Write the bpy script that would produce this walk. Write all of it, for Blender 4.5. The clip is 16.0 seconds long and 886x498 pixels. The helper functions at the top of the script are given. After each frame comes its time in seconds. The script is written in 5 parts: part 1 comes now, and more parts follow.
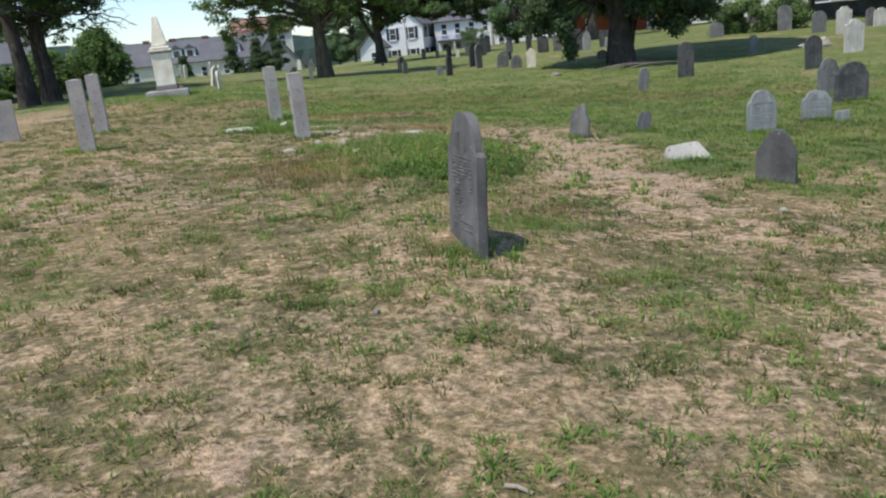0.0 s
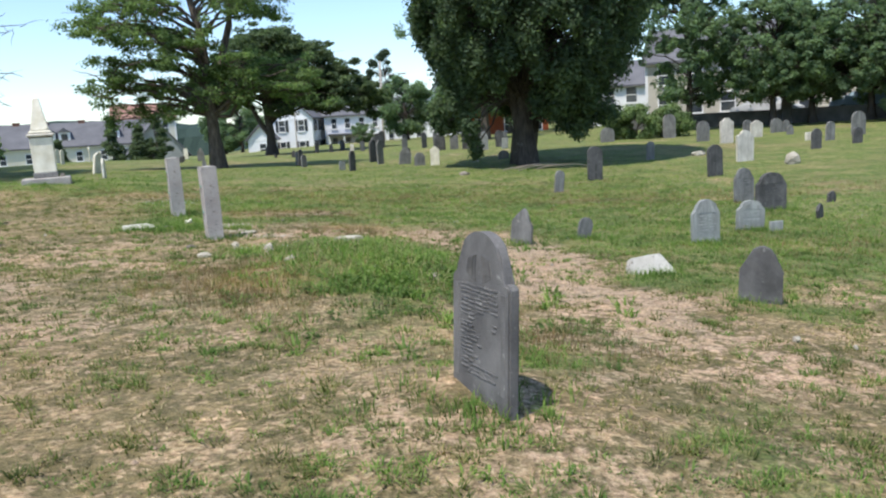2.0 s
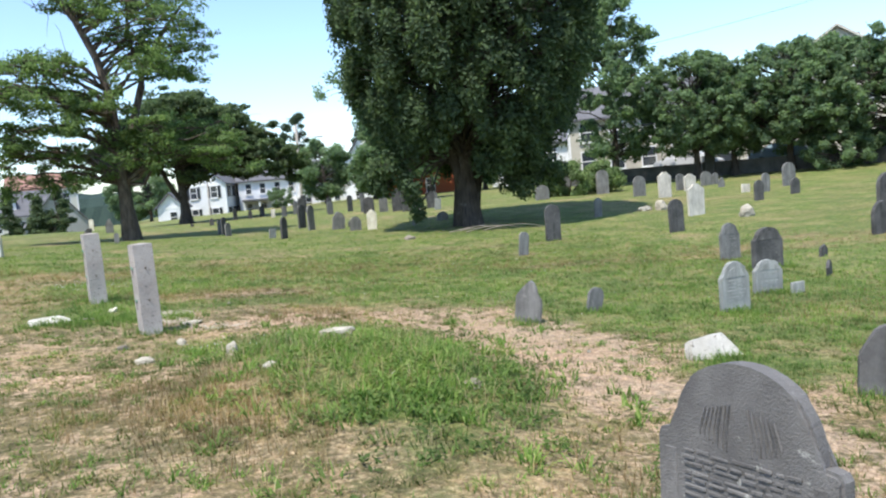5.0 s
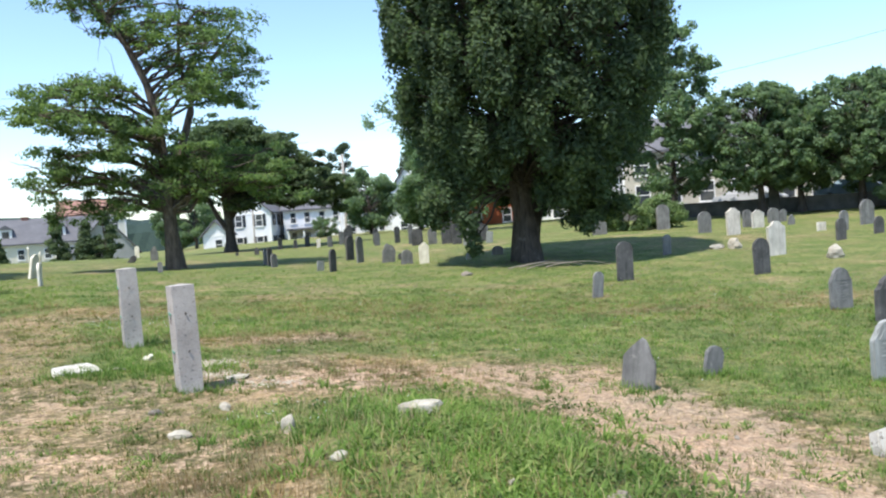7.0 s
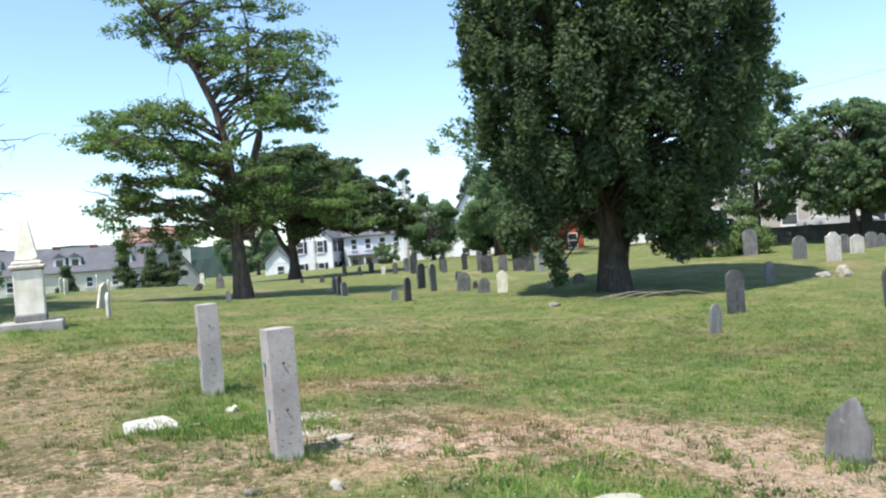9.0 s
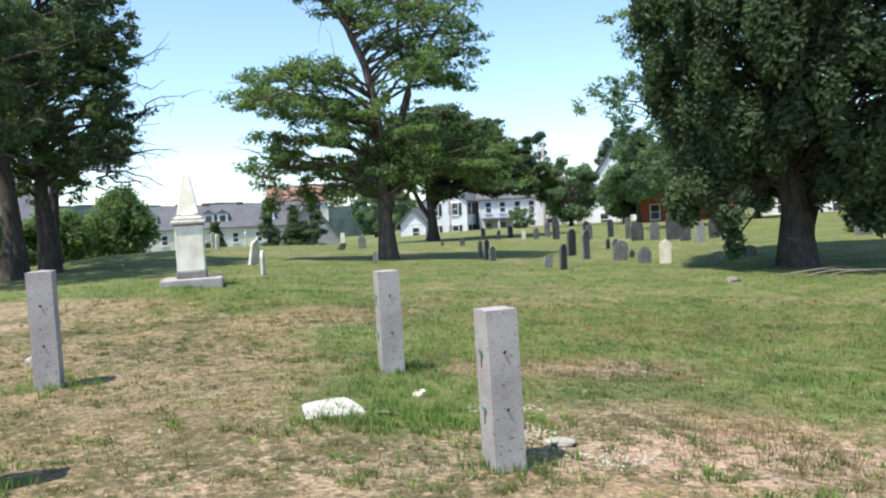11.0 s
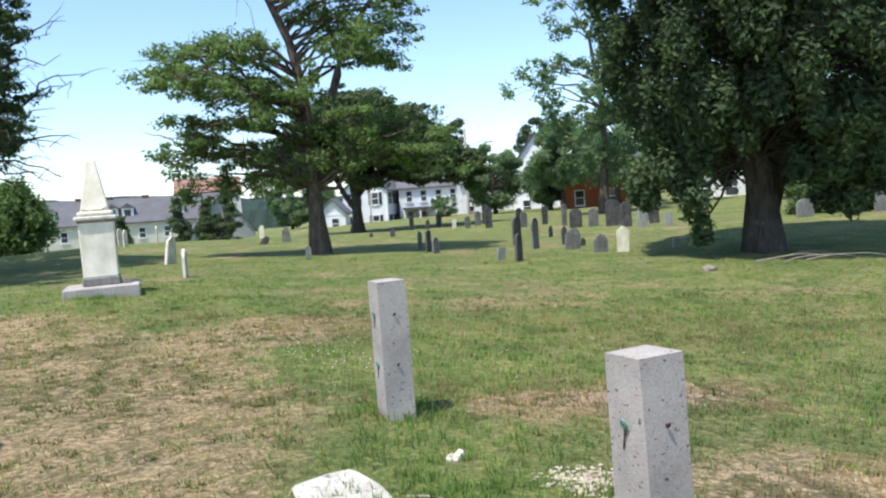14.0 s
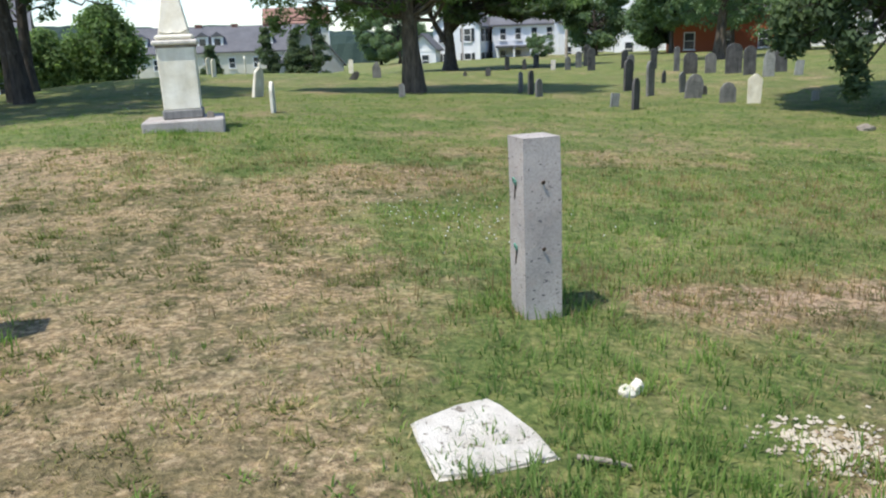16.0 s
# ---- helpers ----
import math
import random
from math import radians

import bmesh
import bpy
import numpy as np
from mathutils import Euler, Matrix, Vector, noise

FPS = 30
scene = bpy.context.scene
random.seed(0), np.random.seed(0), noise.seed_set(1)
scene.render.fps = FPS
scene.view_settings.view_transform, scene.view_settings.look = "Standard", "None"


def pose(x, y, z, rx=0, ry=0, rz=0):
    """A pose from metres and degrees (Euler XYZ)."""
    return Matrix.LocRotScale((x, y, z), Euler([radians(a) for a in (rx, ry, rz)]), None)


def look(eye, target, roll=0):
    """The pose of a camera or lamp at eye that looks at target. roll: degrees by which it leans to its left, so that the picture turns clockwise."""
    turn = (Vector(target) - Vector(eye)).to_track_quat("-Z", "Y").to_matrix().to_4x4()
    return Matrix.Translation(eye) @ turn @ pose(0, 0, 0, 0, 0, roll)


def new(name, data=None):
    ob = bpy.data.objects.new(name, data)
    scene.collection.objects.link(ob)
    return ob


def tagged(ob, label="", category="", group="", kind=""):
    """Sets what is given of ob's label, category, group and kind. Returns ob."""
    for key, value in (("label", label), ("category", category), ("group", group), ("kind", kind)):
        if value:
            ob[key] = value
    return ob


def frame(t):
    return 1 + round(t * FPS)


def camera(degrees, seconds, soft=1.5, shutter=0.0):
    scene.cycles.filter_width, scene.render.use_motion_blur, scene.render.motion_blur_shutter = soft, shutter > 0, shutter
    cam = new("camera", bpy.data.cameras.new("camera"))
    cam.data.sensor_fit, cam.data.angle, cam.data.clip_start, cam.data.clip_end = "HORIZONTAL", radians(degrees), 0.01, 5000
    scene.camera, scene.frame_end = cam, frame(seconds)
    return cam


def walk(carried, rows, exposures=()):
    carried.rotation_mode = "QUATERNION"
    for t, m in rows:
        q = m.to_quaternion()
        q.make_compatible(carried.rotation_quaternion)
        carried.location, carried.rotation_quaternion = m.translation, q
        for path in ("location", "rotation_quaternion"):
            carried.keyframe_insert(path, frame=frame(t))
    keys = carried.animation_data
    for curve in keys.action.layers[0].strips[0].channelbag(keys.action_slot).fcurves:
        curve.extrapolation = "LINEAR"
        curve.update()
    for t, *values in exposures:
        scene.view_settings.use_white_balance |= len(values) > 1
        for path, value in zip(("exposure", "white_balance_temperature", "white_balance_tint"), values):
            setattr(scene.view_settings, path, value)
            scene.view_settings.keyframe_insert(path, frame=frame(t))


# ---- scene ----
# ---- camera and its walk ----
cam = camera(58.6, 16.0, soft=2.15)
PATH = [
    (0, (0.001, -0.011, 1.499), (-0.002, 1.925, 0.996), -5.7),
    (0.5, (-0.129, 0.235, 1.55), (-0.115, 2.192, 1.138), -5.0),
    (1, (-0.338, 0.483, 1.579), (-0.023, 2.419, 1.189), -5.8),
    (1.5, (-0.497, 0.802, 1.556), (-0.064, 2.717, 1.176), -5.4),
    (2, (-0.652, 1.188, 1.593), (-0.339, 3.14, 1.294), -3.4),
    (2.5, (-0.836, 1.432, 1.619), (-0.509, 3.392, 1.393), -4.7),
    (3, (-0.946, 1.737, 1.609), (-0.406, 3.655, 1.432), -2.7),
    (3.5, (-1.018, 2.108, 1.648), (-0.54, 4.043, 1.48), -2.2),
    (3.7, (-1.051, 2.27, 1.641), (-0.602, 4.212, 1.469), -2.4),
    (6, (-1.264, 4.018, 1.684), (-0.662, 5.92, 1.534), -6.5),
    (6.5, (-1.26, 4.431, 1.713), (-0.745, 6.36, 1.597), -3.2),
    (7, (-1.311, 4.869, 1.731), (-0.865, 6.817, 1.655), -4.0),
    (7.5, (-1.424, 5.191, 1.754), (-0.892, 7.119, 1.719), -6.5),
    (8, (-1.48, 5.62, 1.77), (-1.085, 7.58, 1.761), -5.3),
    (8.5, (-1.594, 6.025, 1.787), (-1.395, 8.015, 1.818), -3.0),
    (9, (-1.743, 6.44, 1.809), (-1.429, 8.416, 1.808), -4.2),
    (9.5, (-1.867, 6.874, 1.775), (-1.692, 8.865, 1.707), -4.4),
    (10, (-2.029, 7.216, 1.823), (-2.084, 9.211, 1.698), -1.7),
    (12.5, (-2.836, 8.849, 1.89), (-2.739, 10.847, 1.911), -3.9),
    (13, (-2.924, 9.274, 1.934), (-2.833, 11.272, 1.946), -2.4),
    (13.5, (-3.087, 9.6, 1.915), (-3.008, 11.598, 1.942), -2.7),
    (14, (-3.195, 9.92, 1.902), (-2.993, 11.906, 1.79), -3.8),
    (14.5, (-3.261, 10.317, 1.897), (-3.268, 12.309, 1.721), -0.1),
    (15, (-3.34, 10.666, 1.875), (-3.334, 12.632, 1.508), -0.5),
    (15.5, (-3.451, 11.011, 1.876), (-3.364, 12.941, 1.36), -1.6),
    (16, (-3.49, 11.423, 1.853), (-3.519, 13.361, 1.359), -2.0),
]
walk(cam, [(t, look(eye, target, roll)) for t, eye, target, roll in PATH], [(0, 0.40), (0.5, 0.50), (1.5, 0.67), (3.5, 0.93), (7, 1.05), (10, 1.02), (12.5, 0.86), (13.2, 0.88), (14.5, 0.93), (16, 0.76)])

# ---- world and sun ----
SUN_TO = Vector((-0.305, -0.290, 0.907)).normalized()
world = bpy.data.worlds.new("sky")
scene.world = world
world.use_nodes = True
wn = world.node_tree.nodes
sky = wn.new("ShaderNodeTexSky")
sky.sky_type = "NISHITA"
sky.sun_disc = False
sky.sun_elevation = math.asin(SUN_TO.z)
sky.sun_rotation = math.atan2(SUN_TO.x, SUN_TO.y) % (2 * math.pi)
sky.air_density, sky.dust_density, sky.ozone_density = 1.0, 0.4, 4.0
wn["Background"].inputs["Strength"].default_value = 0.14
world.node_tree.links.new(sky.outputs["Color"], wn["Background"].inputs["Color"])
sun_data = bpy.data.lights.new("sun", "SUN")
sun_data.energy, sun_data.angle, sun_data.color = 3.35, radians(0.6), (1.0, 0.95, 0.87)
sun = new("sun", sun_data)
sun.matrix_world = look(SUN_TO * 60, (0, 0, 0))

# ---- materials ----
def material(name, rough=0.8, metal=0.0):
    m = bpy.data.materials.new(name)
    m.use_nodes = True
    b = m.node_tree.nodes["Principled BSDF"]
    b.inputs["Roughness"].default_value = rough
    b.inputs["Metallic"].default_value = metal
    b.inputs["Specular IOR Level"].default_value = 0.3
    return m, m.node_tree.nodes, m.node_tree.links, b


def coords(n, l, scale=(1, 1, 1), world_space=False):
    if world_space:
        src = n.new("ShaderNodeNewGeometry").outputs["Position"]
    else:
        src = n.new("ShaderNodeTexCoord").outputs["Object"]
    mp = n.new("ShaderNodeMapping")
    mp.inputs["Scale"].default_value = scale
    l.new(src, mp.inputs["Vector"])
    return mp.outputs["Vector"]


def noise_node(n, l, vec, scale, detail=4.0, rough=0.6):
    t = n.new("ShaderNodeTexNoise")
    t.inputs["Scale"].default_value = scale
    t.inputs["Detail"].default_value = detail
    t.inputs["Roughness"].default_value = rough
    l.new(vec, t.inputs["Vector"])
    return t.outputs["Fac"]


def ramp(n, l, fac, stops):
    r = n.new("ShaderNodeValToRGB")
    e = r.color_ramp.elements
    while len(e) < len(stops):
        e.new(0.5)
    for k, (p, c) in enumerate(stops):
        e[k].position = p
        e[k].color = (*c, 1) if len(c) == 3 else c
    l.new(fac, r.inputs["Fac"])
    return r.outputs["Color"]


def mix(n, l, fac, a, b, mode="MIX"):
    x = n.new("ShaderNodeMix")
    x.data_type = "RGBA"
    x.blend_type = mode
    for value, slot in ((fac, 0), (a, 6), (b, 7)):
        if isinstance(value, (int, float)):
            x.inputs[slot].default_value = value
        elif isinstance(value, tuple):
            x.inputs[slot].default_value = (*value, 1)
        else:
            l.new(value, x.inputs[slot])
    return x.outputs[2]


def bump(n, l, b, height, strength=0.5, dist=0.01):
    x = n.new("ShaderNodeBump")
    x.inputs["Strength"].default_value = strength
    x.inputs["Distance"].default_value = dist
    l.new(height, x.inputs["Height"])
    l.new(x.outputs["Normal"], b.inputs["Normal"])


BLACK, WHITE = (0, 0, 0), (1, 1, 1)


def stone_mat(name, dark, light, lichen_pit, spot=0.62, streak=6.0, rough=0.85, bump_s=0.5, relief=0.006, streaky=0.8):
    """Weathered stone: broad tone, vertical weather streaks, lichened spots, on PITTED dark pits, and fine grain."""
    m, n, l, b = material(name, rough)
    v = coords(n, l)
    rnd = n.new("ShaderNodeObjectInfo").outputs["Random"]
    off = n.new("ShaderNodeVectorMath")
    off.operation = "ADD"
    cmb = n.new("ShaderNodeCombineXYZ")
    mul = n.new("ShaderNodeMath")
    mul.operation = "MULTIPLY"
    mul.inputs[1].default_value = 37.0
    l.new(rnd, mul.inputs[0])
    for k in range(3):
        l.new(mul.outputs[0], cmb.inputs[k])
    l.new(v, off.inputs[0])
    l.new(cmb.outputs[0], off.inputs[1])
    v = off.outputs[0]
    st = n.new("ShaderNodeMapping")
    st.inputs["Scale"].default_value = (streak, streak, 0.7)
    l.new(v, st.inputs["Vector"])
    broad = noise_node(n, l, v, 3.5, 5)
    col = ramp(n, l, broad, [(0.3, dark), (0.72, light)])
    streaks = ramp(n, l, noise_node(n, l, st.outputs["Vector"], 2.0, 4), [(0.35, (0.62, 0.62, 0.62)), (0.65, (1.15, 1.15, 1.15))])
    col = mix(n, l, streaky, col, streaks, "MULTIPLY")
    spots = ramp(n, l, noise_node(n, l, v, 17.0, 6, 0.7), [(spot, BLACK), (spot + 0.06, WHITE)])
    col = mix(n, l, spots, col, lichen_pit)
    grain = noise_node(n, l, v, 130.0, 3)
    col = mix(n, l, 0.35, col, ramp(n, l, grain, [(0.3, (0.6, 0.6, 0.6)), (0.7, (1.25, 1.25, 1.25))]), "MULTIPLY")
    tone = ramp(n, l, rnd, [(0.0, (0.84, 0.84, 0.84)), (1.0, (1.16, 1.13, 1.09))])
    col = mix(n, l, 0.7, col, tone, "MULTIPLY")
    l.new(col, b.inputs["Base Color"])
    bump(n, l, b, mix(n, l, 0.5, broad, grain), bump_s, relief)
    return m


SLATE = stone_mat("dark slate", (0.055, 0.055, 0.056), (0.135, 0.132, 0.13), (0.24, 0.235, 0.21), 0.62)
WORNSLATE = stone_mat("worn grey slate", (0.086, 0.083, 0.082), (0.2, 0.194, 0.188), (0.3, 0.3, 0.28), 0.63, 3.0, 0.75, 0.9, 0.012, 0.5)
GREYSTONE = stone_mat("grey slate", (0.14, 0.14, 0.135), (0.26, 0.257, 0.248), (0.34, 0.335, 0.29), 0.62)
PALESTONE = stone_mat("pale granite stone", (0.27, 0.28, 0.27), (0.4, 0.41, 0.39), (0.46, 0.46, 0.4), 0.64)
MARBLE = stone_mat("weathered white marble", (0.62, 0.57, 0.44), (0.86, 0.83, 0.73), (0.25, 0.22, 0.17), 0.64, 3.0, 0.7, streaky=0.3)
FIELDSTONE = stone_mat("pale broken stone", (0.3, 0.27, 0.215), (0.56, 0.52, 0.43), (0.22, 0.2, 0.16), 0.64, 1.5, 0.9, 0.9, 0.02, 0.3)
# the spot colour here paints the dark insides of pits
PITTED = stone_mat("pitted white marble", (0.5, 0.46, 0.39), (0.82, 0.79, 0.72), (0.22, 0.19, 0.15), 0.57, 1.5, 0.9, 1.0, 0.03, 0.3)
OLDMARBLE = stone_mat("stained old marble", (0.5, 0.46, 0.4), (0.74, 0.7, 0.63), (0.28, 0.26, 0.21), 0.63, 5.0, 0.8, streaky=0.5)
CHIP = stone_mat("beige marble chips", (0.32, 0.27, 0.2), (0.58, 0.52, 0.42), (0.3, 0.25, 0.18), 0.68, 1.5, 0.95, streaky=0.2)
CRUMB = stone_mat("earth crumbs", (0.25, 0.175, 0.12), (0.45, 0.34, 0.245), (0.55, 0.45, 0.35), 0.66, 1.5, 0.95)
DULLROCK = stone_mat("dull fieldstone", (0.2, 0.17, 0.14), (0.38, 0.34, 0.28), (0.45, 0.43, 0.36), 0.66, 1.5, 0.9, 0.9, 0.02)


def granite_mat():
    m, n, l, b = material("grey granite", 0.85)
    v = coords(n, l)
    base = ramp(n, l, noise_node(n, l, v, 2.6, 4), [(0.3, (0.33, 0.3, 0.275)), (0.7, (0.49, 0.45, 0.415))])
    fine = noise_node(n, l, v, 95.0, 4, 0.75)
    col = mix(n, l, 0.6, base, ramp(n, l, fine, [(0.32, (0.55, 0.55, 0.56)), (0.6, (1.1, 1.08, 1.06))]), "MULTIPLY")
    fl = n.new("ShaderNodeMapping")
    fl.inputs["Scale"].default_value = (1, 1, 1.9)
    l.new(v, fl.inputs["Vector"])
    pits = ramp(n, l, noise_node(n, l, fl.outputs["Vector"], 34.0, 3, 0.5), [(0.64, BLACK), (0.69, WHITE)])
    col = mix(n, l, pits, col, (0.1, 0.095, 0.1))
    pink = ramp(n, l, noise_node(n, l, v, 9.0, 2), [(0.55, BLACK), (0.75, WHITE)])
    col = mix(n, l, pink, col, mix(n, l, 0.6, col, (1.06, 0.95, 0.9), "MULTIPLY"))
    l.new(col, b.inputs["Base Color"])
    bump(n, l, b, mix(n, l, pits, fine, BLACK), 0.7, 0.006)
    return m


GRANITE = granite_mat()


def paint_mat(name, a, c, rough=0.7, scale=1.2, boards=0.0):
    """Painted or plain surface with blotches; boards: clapboard height in metres."""
    m, n, l, b = material(name, rough)
    v = coords(n, l)
    big = noise_node(n, l, v, scale, 4)
    col = ramp(n, l, big, [(0.3, a), (0.7, c)])
    small = noise_node(n, l, v, scale * 24, 3)
    col = mix(n, l, 0.25, col, ramp(n, l, small, [(0.3, (0.75, 0.75, 0.75)), (0.7, (1.12, 1.12, 1.12))]), "MULTIPLY")
    l.new(col, b.inputs["Base Color"])
    h = small
    if boards:
        w = n.new("ShaderNodeTexWave")
        w.wave_type, w.bands_direction, w.wave_profile = "BANDS", "Z", "SAW"
        w.inputs["Scale"].default_value = 1 / boards / 3.2
        w.inputs["Distortion"].default_value = 0.0
        l.new(v, w.inputs["Vector"])
        h = w.outputs["Fac"]
    bump(n, l, b, h, 0.6, 0.02 if boards else 0.004)
    return m


WHITEWALL = paint_mat("white clapboard", (0.76, 0.77, 0.79), (0.83, 0.83, 0.83), 0.6, 0.3, 0.12)
CREAMWALL = paint_mat("cream clapboard", (0.6, 0.57, 0.47), (0.68, 0.65, 0.55), 0.6, 0.3, 0.12)
TANWALL = paint_mat("tan clapboard", (0.5, 0.46, 0.38), (0.57, 0.53, 0.44), 0.6, 0.3, 0.12)
GREYWALL = paint_mat("grey shingled wall", (0.3, 0.3, 0.28), (0.38, 0.38, 0.36), 0.8, 0.4, 0.14)
# orange paint darkened, so the shade of nearby trees sits in the colour
SHADYORANGEWALL = paint_mat("orange clapboard", (0.33, 0.085, 0.038), (0.4, 0.112, 0.05), 0.7, 0.3, 0.12)
GREYROOF = paint_mat("grey asphalt shingle", (0.105, 0.105, 0.115), (0.155, 0.155, 0.165), 0.95, 0.6, 0.16)
DARKROOF = paint_mat("dark asphalt shingle", (0.08, 0.08, 0.09), (0.13, 0.13, 0.14), 0.95, 0.6, 0.16)
BRICKROOF = paint_mat("red brown shingle", (0.25, 0.14, 0.105), (0.32, 0.19, 0.15), 0.95, 0.6, 0.16)
TRIM = paint_mat("white trim paint", (0.72, 0.72, 0.7), (0.8, 0.8, 0.79), 0.5)
SHUTTER = paint_mat("dark shutter paint", (0.02, 0.024, 0.03), (0.035, 0.04, 0.045), 0.5)
CHIMNEYBRICK = paint_mat("red brick", (0.2, 0.1, 0.075), (0.29, 0.15, 0.11), 0.9, 4.0)
POLEWOOD = paint_mat("grey weathered pole wood", (0.27, 0.24, 0.21), (0.38, 0.35, 0.31), 0.9, 2.0)
DEADWOOD = paint_mat("bleached dead wood", (0.2, 0.17, 0.13), (0.36, 0.31, 0.25), 0.9, 8.0)
IRON = paint_mat("rusted iron", (0.06, 0.04, 0.03), (0.13, 0.08, 0.05), 0.8, 30.0)
ALUM = paint_mat("dull galvanised metal", (0.42, 0.43, 0.43), (0.52, 0.53, 0.53), 0.45)
COPPER = paint_mat("green copper patina", (0.1, 0.28, 0.2), (0.2, 0.42, 0.32), 0.5, 40.0)
CONCRETE = paint_mat("stained retaining wall stone", (0.07, 0.07, 0.065), (0.14, 0.135, 0.125), 0.9, 1.5)
ASPHALT = paint_mat("asphalt", (0.045, 0.045, 0.047), (0.065, 0.064, 0.063), 0.9, 0.8)
CABLE = paint_mat("black cable", (0.02, 0.02, 0.022), (0.03, 0.03, 0.03), 0.6)
RUBBER = paint_mat("tyre rubber", (0.02, 0.02, 0.02), (0.03, 0.03, 0.03), 0.9)
CARBLUE = paint_mat("pale blue car paint", (0.3, 0.42, 0.52), (0.34, 0.46, 0.56), 0.25)
CARSILVER = paint_mat("silver car paint", (0.5, 0.52, 0.54), (0.56, 0.57, 0.58), 0.25)


def glass_mat():
    m, n, l, b = material("dark window glass", 0.08)
    v = coords(n, l)
    l.new(ramp(n, l, noise_node(n, l, v, 0.8, 2), [(0.35, (0.02, 0.025, 0.03)), (0.7, (0.06, 0.07, 0.08))]), b.inputs["Base Color"])
    b.inputs["Specular IOR Level"].default_value = 0.6
    return m


GLASS = glass_mat()


def bark_mat(name, a, c):
    m, n, l, b = material(name, 0.95)
    v = coords(n, l, (1, 1, 0.22))
    h = noise_node(n, l, v, 11.0, 6, 0.65)
    col = ramp(n, l, h, [(0.32, a), (0.66, c)])
    lich = ramp(n, l, noise_node(n, l, coords(n, l), 2.2, 5), [(0.58, BLACK), (0.72, WHITE)])
    col = mix(n, l, lich, col, mix(n, l, 0.5, col, (0.26, 0.26, 0.22)))
    l.new(col, b.inputs["Base Color"])
    bump(n, l, b, h, 1.0, 0.05)
    return m


BARK = bark_mat("furrowed brown bark", (0.05, 0.04, 0.032), (0.17, 0.135, 0.105))
DARKBARK = bark_mat("dark bark", (0.035, 0.029, 0.025), (0.1, 0.083, 0.068))


def leaf_mat(name, a, c, d, trans=0.35):
    """Leaves: tone by leaf and by clump, a part of the light passing through."""
    m, n, l, b = material(name, 0.8)
    b.inputs["Specular IOR Level"].default_value = 0.14
    geo = n.new("ShaderNodeNewGeometry")
    col = ramp(n, l, geo.outputs["Random Per Island"], [(0.0, a), (0.55, c), (1.0, d)])
    clump = noise_node(n, l, coords(n, l), 1.1, 3)
    col = mix(n, l, 0.8, col, ramp(n, l, clump, [(0.34, (0.6, 0.64, 0.66)), (0.66, (1.32, 1.28, 1.05))]), "MULTIPLY")
    l.new(col, b.inputs["Base Color"])
    t = n.new("ShaderNodeBsdfTranslucent")
    l.new(mix(n, l, 0.6, col, (0.92, 1.13, 0.52), "MULTIPLY"), t.inputs["Color"])
    x = n.new("ShaderNodeMixShader")
    x.inputs[0].default_value = trans
    l.new(b.outputs[0], x.inputs[1])
    l.new(t.outputs[0], x.inputs[2])
    l.new(x.outputs[0], n["Material Output"].inputs["Surface"])
    return m


OAKLEAF = leaf_mat("dark oak leaves", (0.07, 0.1, 0.066), (0.095, 0.14, 0.08), (0.135, 0.19, 0.098), 0.5)
LOCUSTLEAF = leaf_mat("bright locust leaves", (0.12, 0.18, 0.085), (0.18, 0.265, 0.115), (0.26, 0.35, 0.155), 0.58)
# PINELEAF is paled and GREENLEAF paled and blued to stand for haze
PINELEAF = leaf_mat("hazed dark pine needles", (0.085, 0.12, 0.075), (0.12, 0.165, 0.095), (0.16, 0.215, 0.115), 0.5)
GREENLEAF = leaf_mat("hazed green summer leaves", (0.145, 0.21, 0.135), (0.195, 0.28, 0.17), (0.25, 0.34, 0.195), 0.58)
DUSKLEAF = leaf_mat("dark ragged leaves", (0.085, 0.12, 0.072), (0.125, 0.178, 0.098), (0.175, 0.24, 0.12), 0.55)
PALELEAF = leaf_mat("pale green leaves", (0.12, 0.18, 0.08), (0.18, 0.26, 0.11), (0.27, 0.34, 0.17), 0.4)
FARLEAF = leaf_mat("hazy distant leaves", (0.035, 0.06, 0.04), (0.06, 0.09, 0.05), (0.09, 0.125, 0.07), 0.2)
LAWN = leaf_mat("green grass blades", (0.112, 0.193, 0.05), (0.175, 0.282, 0.075), (0.28, 0.362, 0.12), 0.5)
TUFT = leaf_mat("olive grass tufts", (0.095, 0.115, 0.04), (0.15, 0.172, 0.062), (0.25, 0.245, 0.11), 0.45)
# the haze of distance is mixed into this single blue-green
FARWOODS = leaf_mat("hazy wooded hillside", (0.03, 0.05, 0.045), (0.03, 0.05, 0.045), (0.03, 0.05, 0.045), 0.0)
RUST = leaf_mat("red brown seed stalks", (0.22, 0.145, 0.08), (0.3, 0.205, 0.12), (0.4, 0.29, 0.18), 0.5)
HERB = leaf_mat("broad green weed leaves", (0.1, 0.155, 0.05), (0.155, 0.225, 0.075), (0.24, 0.3, 0.115), 0.5)
STRAW = leaf_mat("dry grass blades", (0.24, 0.18, 0.105), (0.38, 0.3, 0.18), (0.54, 0.45, 0.29), 0.4)
OLIVE = leaf_mat("half dry grass blades", (0.17, 0.145, 0.068), (0.26, 0.22, 0.105), (0.37, 0.31, 0.165), 0.4)


